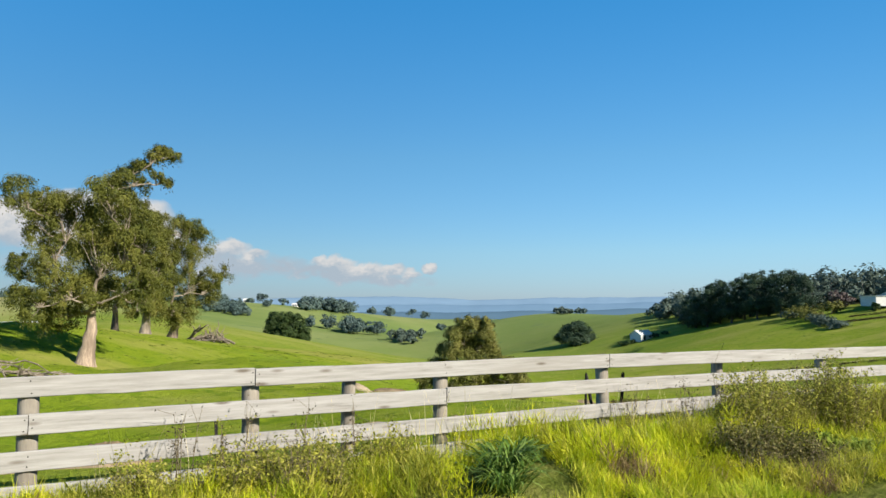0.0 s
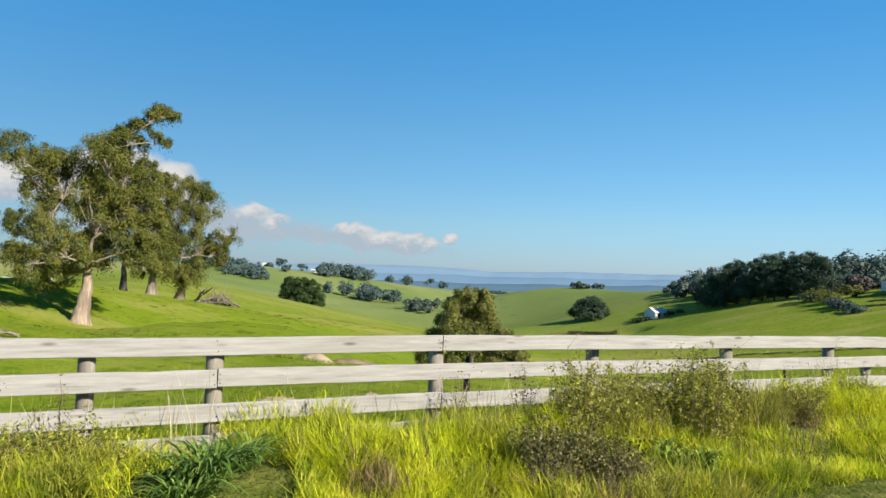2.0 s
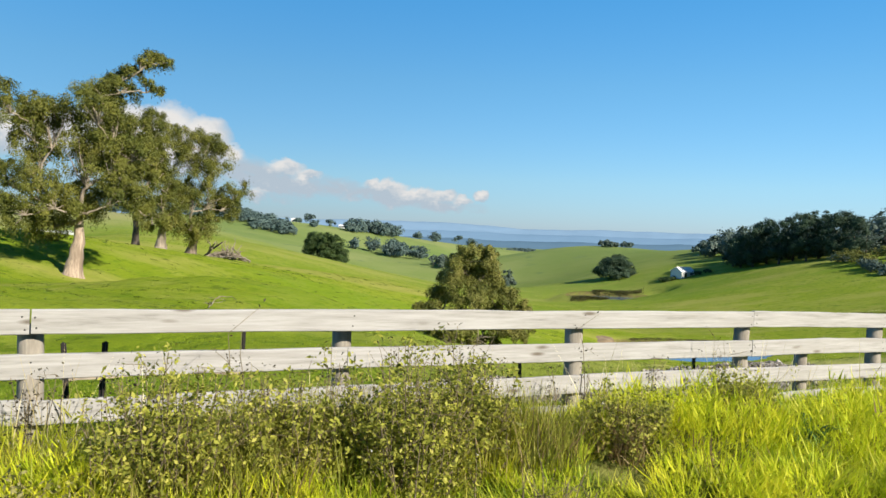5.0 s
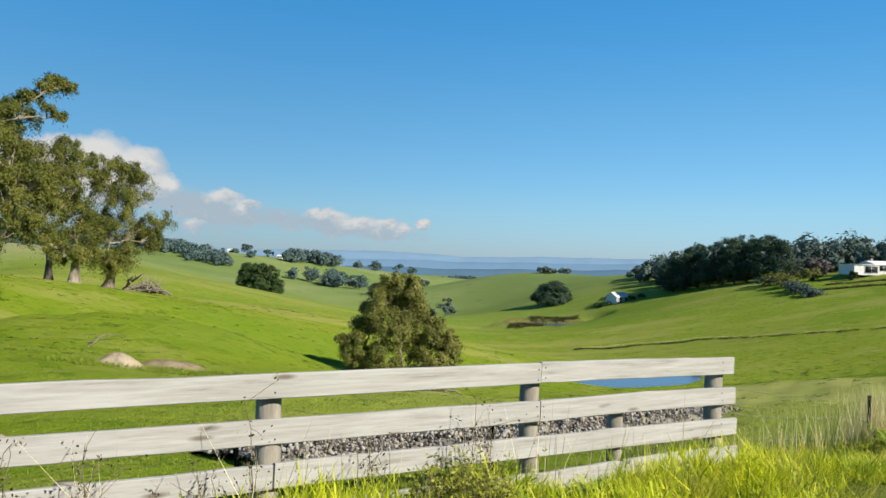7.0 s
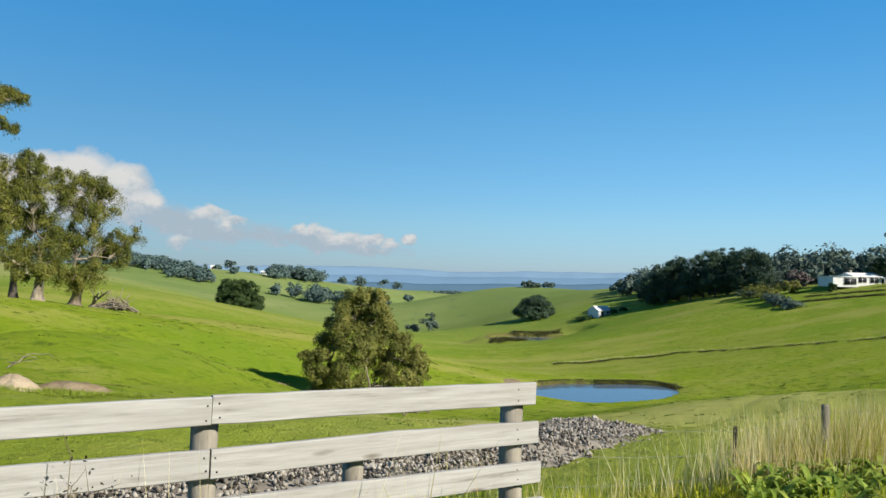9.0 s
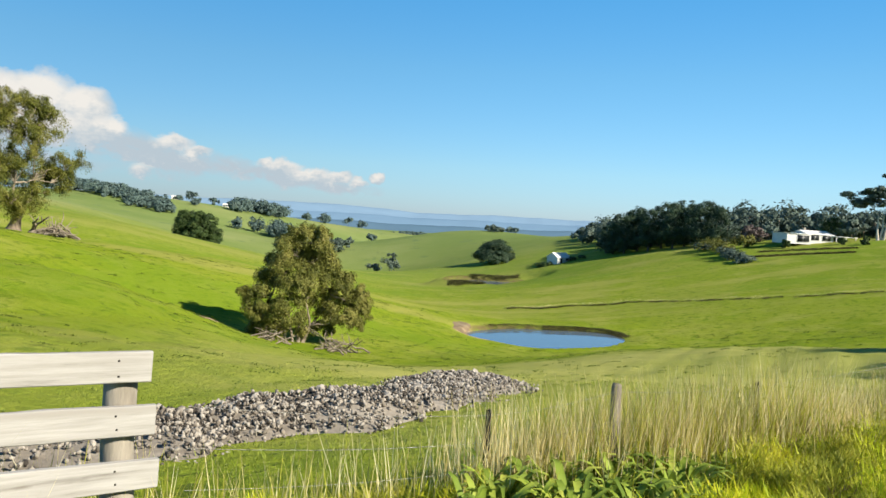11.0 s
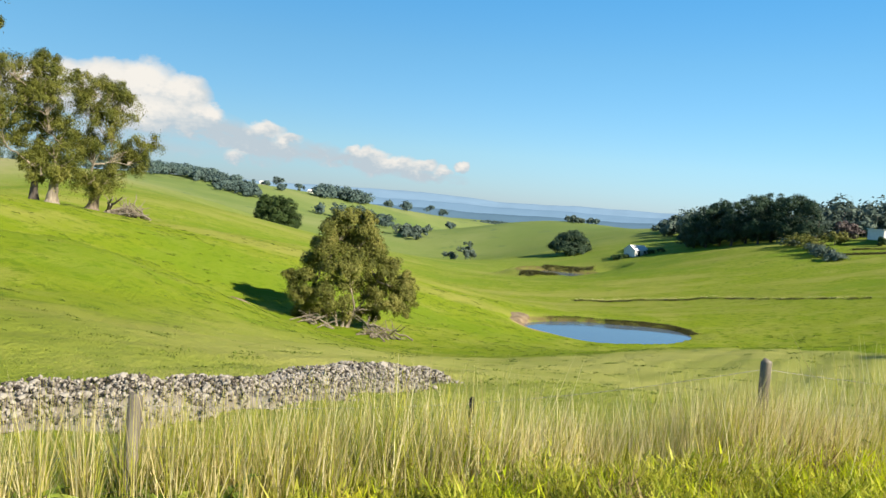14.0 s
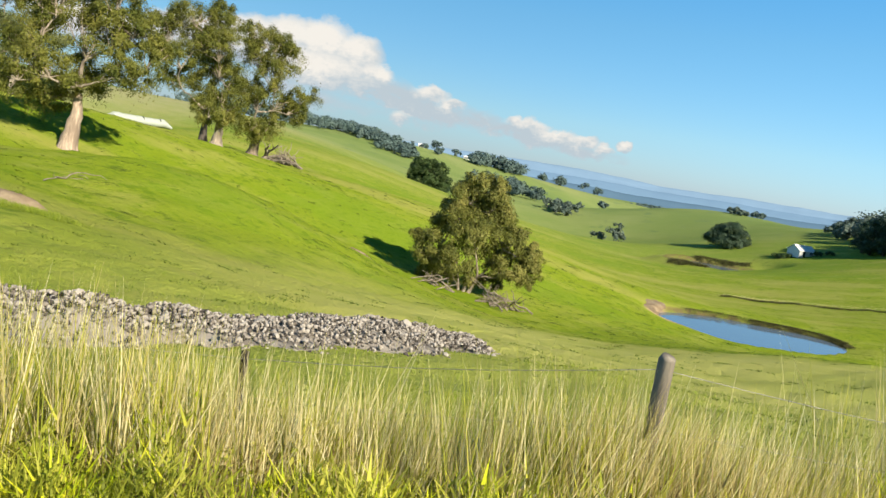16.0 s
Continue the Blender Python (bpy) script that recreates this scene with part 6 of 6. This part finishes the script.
def dry_stalks():
    rng = np.random.default_rng(202)
    n = 66000
    u = rng.uniform(8.6, 26, n)
    d = wire_line(u) + rng.normal(0.12, 0.3, n) - 0.35 * (np.abs(u - 17.65) < 1.0) * rng.random(n)
    keep = rng.random(n) < (0.3 + 0.7 * (wave(u, d, 0.8) > 0.36)) * (0.10 + 0.90 * smooth(u, 11.6, 13.4)) * np.where(np.abs(u - 17.65) < 1.2, 1.3, np.where(u < 16.0, 0.5, 0.75))
    u, d = u[keep], d[keep]
    gu = np.round(u / 0.21) * 0.21 + 0.05 * np.sin(np.round(u / 0.21) * 7.7)
    u = u + (gu - u) * 0.5
    n = len(u)
    x, y = verge(u, d)
    z = ground(x, y) - 0.03
    h = rng.uniform(0.5, 1.15, n) * (0.84 + 0.46 * wave(u * 1.5 + 1.2, d, 1.0) ** 1.5) * (0.62 + 0.38 * smooth(u, 11.6, 13.6))
    green = rng.random(n) < 0.42
    for q, name, mat, label in ((~green, "dry_stalks", STRAW, "tall straw-coloured dead grass along the wire fence"), (green, "green_stalks", DULL, "tall greenish seeding grass along the wire fence")):
        v, f = blades(rng, x[q], y[q], z[q], h[q], rng.uniform(0.004, 0.008, q.sum()), 0.17, 0.4)
        tagged(new(name, mesh_of(name, v, f, mat)), label, "grass", kind="stuff")
    # a thick clump leans on the second timber post
    n = 1100
    u = rng.normal(17.65, 0.38, n)
    x, y = verge(u, wire_line(u) - 0.28 + rng.normal(0, 0.13, n))
    v, f = blades(rng, x, y, ground(x, y) - 0.03, rng.uniform(0.6, 1.1, n), rng.uniform(0.005, 0.009, n), 0.14, 0.35)
    tagged(new("straw_clump", mesh_of("straw_clump", v, f, STRAW)), "thick clump of straw round an old fence post", "grass", kind="stuff")
    for near, far, thick in ((15.69, 0.3, 500), (12.2, 0.25, 260)):
        u = rng.normal(near, far, thick)
        x, y = verge(u, wire_line(u) - 0.15 + rng.normal(0, 0.12, thick))
        v, f = blades(rng, x, y, ground(x, y) - 0.03, rng.uniform(0.6, 1.1, thick), rng.uniform(0.005, 0.009, thick), 0.14, 0.3)
        tagged(new("straw_clump", mesh_of("straw_clump", v, f, STRAW)), "clump of straw hiding a steel picket", "grass", kind="stuff")
    # coarse stalky growth between the weeds
    n = 15000
    u = rng.uniform(0.2, 3.4, n)
    d = rng.uniform(-1.95, -0.7, n)
    keep = rng.random(n) < 0.15 + 0.85 * smooth(wave(u * 1.6 + 2, d * 1.3, 1.0), 0.3, 0.7)
    u, d = u[keep], d[keep]
    x, y = verge(u, d)
    h = rng.uniform(0.3, 0.66, len(u)) * (0.7 + 0.3 * wave(u * 1.6 + 2, d * 1.3, 1.0)) * (1 - 0.4 * smooth(np.abs(u - 2.0), 1.2, 2.2))
    for q, name, mat, label in ((rng.random(len(u)) < 0.62, "stalky_growth", WEED, "coarse olive stalks between roadside weeds"), (None, "dead_growth", BROWN, "brown dead stalks between roadside weeds")):
        pick = q if q is not None else rng.random(len(u)) < 0.12
        v, f = blades(rng, x[pick], y[pick], ground(x[pick], y[pick]) - 0.03, h[pick], rng.uniform(0.004, 0.009, pick.sum()), 0.3, 0.4)
        tagged(new(name, mesh_of(name, v, f, mat)), label, "grass", kind="stuff")
    n = 260
    u = rng.uniform(-6, 9.0, n)
    x, y = verge(u, rng.normal(-0.25, 0.25, n))
    v, f = blades(rng, x, y, ground(x, y), rng.uniform(0.5, 1.05, n), rng.uniform(0.004, 0.008, n), 0.2, 0.3)
    tagged(new("grass_stalks", mesh_of("grass_stalks", v, f, STRAW)), "scattered dry grass stalks against the board fence", "grass", kind="stuff")


dry_stalks()


def paddock_tufts():
    rng = np.random.default_rng(203)
    n = 50000
    u = rng.uniform(-16, 30, n)
    d = 0.2 + 13 * rng.random(n) ** 1.5
    cl = wave(u, d, 0.7)
    x, y = verge(u, d)
    h = (0.03 + 0.05 * cl) * rng.uniform(0.6, 1.3, n)
    v, f = blades(rng, x, y, ground(x, y) - 0.01, h, rng.uniform(0.008, 0.016, n), 0.6, 0.6)
    tagged(new("paddock_grass", mesh_of("paddock_grass", v, f, CROPPED)), "short cropped paddock grass behind the fence", "grass", kind="stuff")


paddock_tufts()


def paddock_tussocks():
    """Rough tussocks that stock leave standing, scattered over the slopes."""
    rng = np.random.default_rng(204)
    n = 5200
    hd = rng.uniform(-50, 50, n)
    ds = 10 + 120 * rng.random(n) ** 0.8
    x0, y0 = 6.2 + ds * np.sin(np.radians(hd)), 2.0 + ds * np.cos(np.radians(hd))
    keep = (np.sin(x0 * 0.21 + 2 * np.sin(y0 * 0.13)) + np.sin(y0 * 0.27 + x0 * 0.11) > rng.normal(-0.1, 0.8, n)) & (np.hypot((x0 - POND[0]) / 19, (y0 - POND[1]) / 13) > 1)
    x0, y0, ds = x0[keep], y0[keep], ds[keep]
    many = 16
    k = np.repeat(np.arange(len(x0)), many)
    size = rng.uniform(0.10, 0.30, len(x0))[k] * (0.6 + 0.006 * ds[k])
    x, y = x0[k] + rng.normal(0, 1, len(k)) * size * 0.9, y0[k] + rng.normal(0, 1, len(k)) * size * 0.6
    v, f = blades(rng, x, y, ground(x, y) - 0.02, size * rng.uniform(0.22, 0.5, len(k)), 0.012 + 0.0009 * ds[k], 0.9)
    tagged(new("tussocks", mesh_of("tussocks", v, f, TUSSOCK)), "olive grass tussocks scattered over grazed slopes", "grass", kind="stuff")


paddock_tussocks()


def weed(label, u, d, h, w, n, leaf, mat, seed, bare=0.0, group="roadside weeds", name="weed_shrub"):
    """A bushy roadside weed: many thin stems with small leaves on them."""
    rng = np.random.default_rng(seed)
    x, y = verge(u, d)
    z = level(x, y)
    ob = thing(name, label, "weed", x, y, z, group)
    stems, cs = [], []
    for k in range(n):
        a, q = rng.uniform(0, 2 * np.pi), rng.random() ** 0.6
        tip = np.array([math.cos(a) * w * q, math.sin(a) * w * q, h * rng.uniform(0.42, 1.14) * (1 - 0.30 * q)])
        foot = np.array([math.cos(a) * w * q * 0.62 + rng.normal(0, w * 0.16), math.sin(a) * w * q * 0.62 + rng.normal(0, w * 0.16), -0.03])
        p = curve_to(foot, tip, rng, 6, 0.05, 0.05)
        stems.append(tube(p, np.linspace(0.005, 0.0018, 6), 4))
        lo = 0.25 + bare * 0.55
        for s in np.linspace(lo, 1.0, 7):
            cs.append(p[min(5, int(s * 5))] + rng.normal(0, 0.02, 3))
            if rng.random() < 0.5:
                m = p[min(5, int(s * 5))]
                e = m + rng.normal(0, 0.09, 3) + np.array([0, 0, 0.05])
                stems.append(tube([m, (m + e) / 2 + rng.normal(0, 0.008, 3), e], [0.0022, 0.0018, 0.0012], 4))
                cs.append(e)
    v, f = merged(stems)
    part("stem", mesh_of("stem", v, f, STEM), ob)
    v, f = leaves(rng, cs, np.full(len(cs), 0.05), 10 if bare < 0.5 else 3, leaf, leaf * 0.5, 0.0, 1.0)
    part("foliage", mesh_of("foliage", v, f, mat), ob)


WEEDS = ((2.2, -1.75, 0.85, 0.42), (0.8, -1.6, 0.80, 0.42), (2.75, -1.4, 0.75, 0.38), (0.0, -2.15, 0.42, 0.40), (1.5, -1.5, 0.65, 0.40), (0.4, -2.4, 0.36, 0.36),
         (-4.9, -0.9, 0.50, 0.42), (-3.6, -1.1, 0.38, 0.36), (-4.2, -0.6, 0.44, 0.4), (-5.7, -0.8, 0.46, 0.36), (-4.4, -1.4, 0.36, 0.34), (5.6, -1.2, 0.45, 0.32), (4.0, -1.6, 0.42, 0.34),
         (14.9, -0.75, 0.46, 0.42), (15.64, -1.0, 0.5, 0.45), (16.64, -1.37, 0.5, 0.42), (18.54, -1.52, 0.5, 0.5), (19.24, -1.92, 0.45, 0.4), (19.94, -1.72, 0.5, 0.5), (14.54, -1.02, 0.36, 0.4), (21.34, -2.02, 0.5, 0.5))
for k, (u, d, h, w) in enumerate(WEEDS):
    weed("bushy olive roadside weed with thin brown stems" if k < 6 else "low olive roadside weed among grass", u, d, h, w, int(84 * w / 0.4), 0.032, DARK_WEED if k in (3, 5) else WEED, 300 + k)
for k, (u, d, h) in enumerate(((-5.3, -0.25, 1.05), (-4.8, -0.2, 0.95), (-4.2, -0.3, 1.0), (-3.7, -0.5, 0.9), (1.4, -0.6, 1.10), (2.2, -0.5, 1.15), (3.1, -0.7, 1.05), (0.7, -0.8, 1.0), (2.7, -0.3, 1.1), (3.6, -0.4, 1.05), (4.4, -0.4, 1.0), (5.2, -0.5, 0.95), (0.1, -0.4, 0.95), (6.3, -0.3, 0.9))):
    weed("leggy dark-headed weed standing against the boards", u, d, h, 0.24, 8, 0.024, SEED, 340 + k, 0.8, "dry weeds at the fence", "dry_weed")
for k, (u, d, h) in enumerate(((2.6, -2.65, 0.55), (-0.35, -2.55, 0.35), (0.2, -3.0, 0.4), (-4.6, -1.4, 0.5), (16.0, -2.0, 0.4))):
    weed("bare twiggy brown weed in rank grass", u, d, h, 0.28, 15, 0.012, SEED, 360 + k, 0.9, "roadside weeds", "twiggy_weed")


def broad_plant(label, u, d, n, length, width, mat, seed, rise=0.7, name="dock_plant"):
    """A rosette of long arching leaves."""
    rng = np.random.default_rng(seed)
    x, y = verge(u, d)
    ob = thing(name, label, "plant", x, y, level(x, y), "leafy plants of the verge")
    bits = []
    for k in range(n):
        a = rng.uniform(0, 2 * np.pi)
        ln = length * rng.uniform(0.6, 1.15)
        s = np.linspace(0, 1, 6)
        out, up = s * ln * rng.uniform(0.5, 0.9), ln * rise * np.sin(s * rng.uniform(1.7, 2.6))
        w = width * np.sin(np.pi * (0.12 + 0.86 * s)) * rng.uniform(0.7, 1.1)
        c, sn = math.cos(a), math.sin(a)
        l = np.stack([out * c - w * sn, out * sn + w * c, up + 0.25 * w], 1)
        m = np.stack([out * c, out * sn, up], 1)
        r = np.stack([out * c + w * sn, out * sn - w * c, up + 0.25 * w], 1)
        v = np.stack([l, m, r], 1).reshape(-1, 3) + np.array([rng.normal(0, 0.05), rng.normal(0, 0.05), 0])
        f = np.array([[i * 3 + j, i * 3 + j + 1, i * 3 + j + 4, i * 3 + j + 3] for i in range(5) for j in (0, 1)])
        bits.append((v, f))
    v, f = merged(bits)
    part("leaves", mesh_of("leaves", v, f, mat, True), ob)


for k, (u, d, n, ln) in enumerate(((-2.75, -1.7, 170, 0.60), (-2.45, -1.45, 110, 0.48), (-2.95, -2.0, 130, 0.54), (-0.9, -0.5, 60, 0.42), (17.95, -1.6, 90, 0.5), (18.75, -1.6, 80, 0.5), (17.1, -1.15, 70, 0.42), (5.5, -1.9, 110, 0.46), (5.95, -1.55, 90, 0.42), (7.2, -1.2, 60, 0.36))):
    broad_plant("dark green strap-leaved tussock in the grass", u, d, n, ln, 0.011, STRAP, 370 + k, 0.42, "strap_plant")
DOCKS = ((11.5, -0.75, 0.50), (11.9, -0.45, 0.55), (12.2, -0.8, 0.52), (12.5, -0.4, 0.56), (12.8, -0.7, 0.54), (13.1, -0.4, 0.56), (13.3, -0.85, 0.52), (13.6, -0.55, 0.52), (12.6, -1.05, 0.48), (12.0, -1.1, 0.46), (13.9, -0.8, 0.48), (12.9, -1.2, 0.46),
         (1.2, -2.3, 0.24), (1.5, -2.45, 0.25), (1.4, -2.1, 0.22), (6.6, -1.3, 0.28))
for k, (u, d, s) in enumerate(DOCKS):
    broad_plant("broad-leaved green dock plant on the verge", u, d, 40 if k < 12 else 80, s, 0.032 if k < 12 else 0.014, BROAD, 390 + k, 0.75)


def build_flowers():
    """Small white daisies on thin stalks."""
    rng = np.random.default_rng(230)
    bits = []
    for k in range(70):
        u, d = (rng.uniform(-5.5, -2.2), rng.uniform(-1.3, -0.3)) if k < 50 else (rng.uniform(-1.0, 4.0), rng.uniform(-2.0, -0.8))
        x, y = verge(u, d)
        z = level(x, y) + rng.uniform(0.28, 0.46)
        tilt = rng.normal(0, 0.4, 2)
        r = rng.uniform(0.007, 0.012)
        for a in range(6):
            c, s = math.cos(a * 1.047), math.sin(a * 1.047)
            p = lambda q, w: (x + r * (q * c - w * s), y + r * (q * s + w * c), z + r * q * (c * tilt[0] + s * tilt[1]))
            bits.append((np.array([p(0.1, 0), p(0.7, -0.3), p(1.1, 0), p(0.7, 0.3)]), np.array([[0, 1, 2, 3]])))
    v, f = merged(bits)
    tagged(new("daisies", mesh_of("daisies", v, f, PETAL)), "tiny white daisies scattered in the roadside grass", "flowers", kind="stuff")


build_flowers()
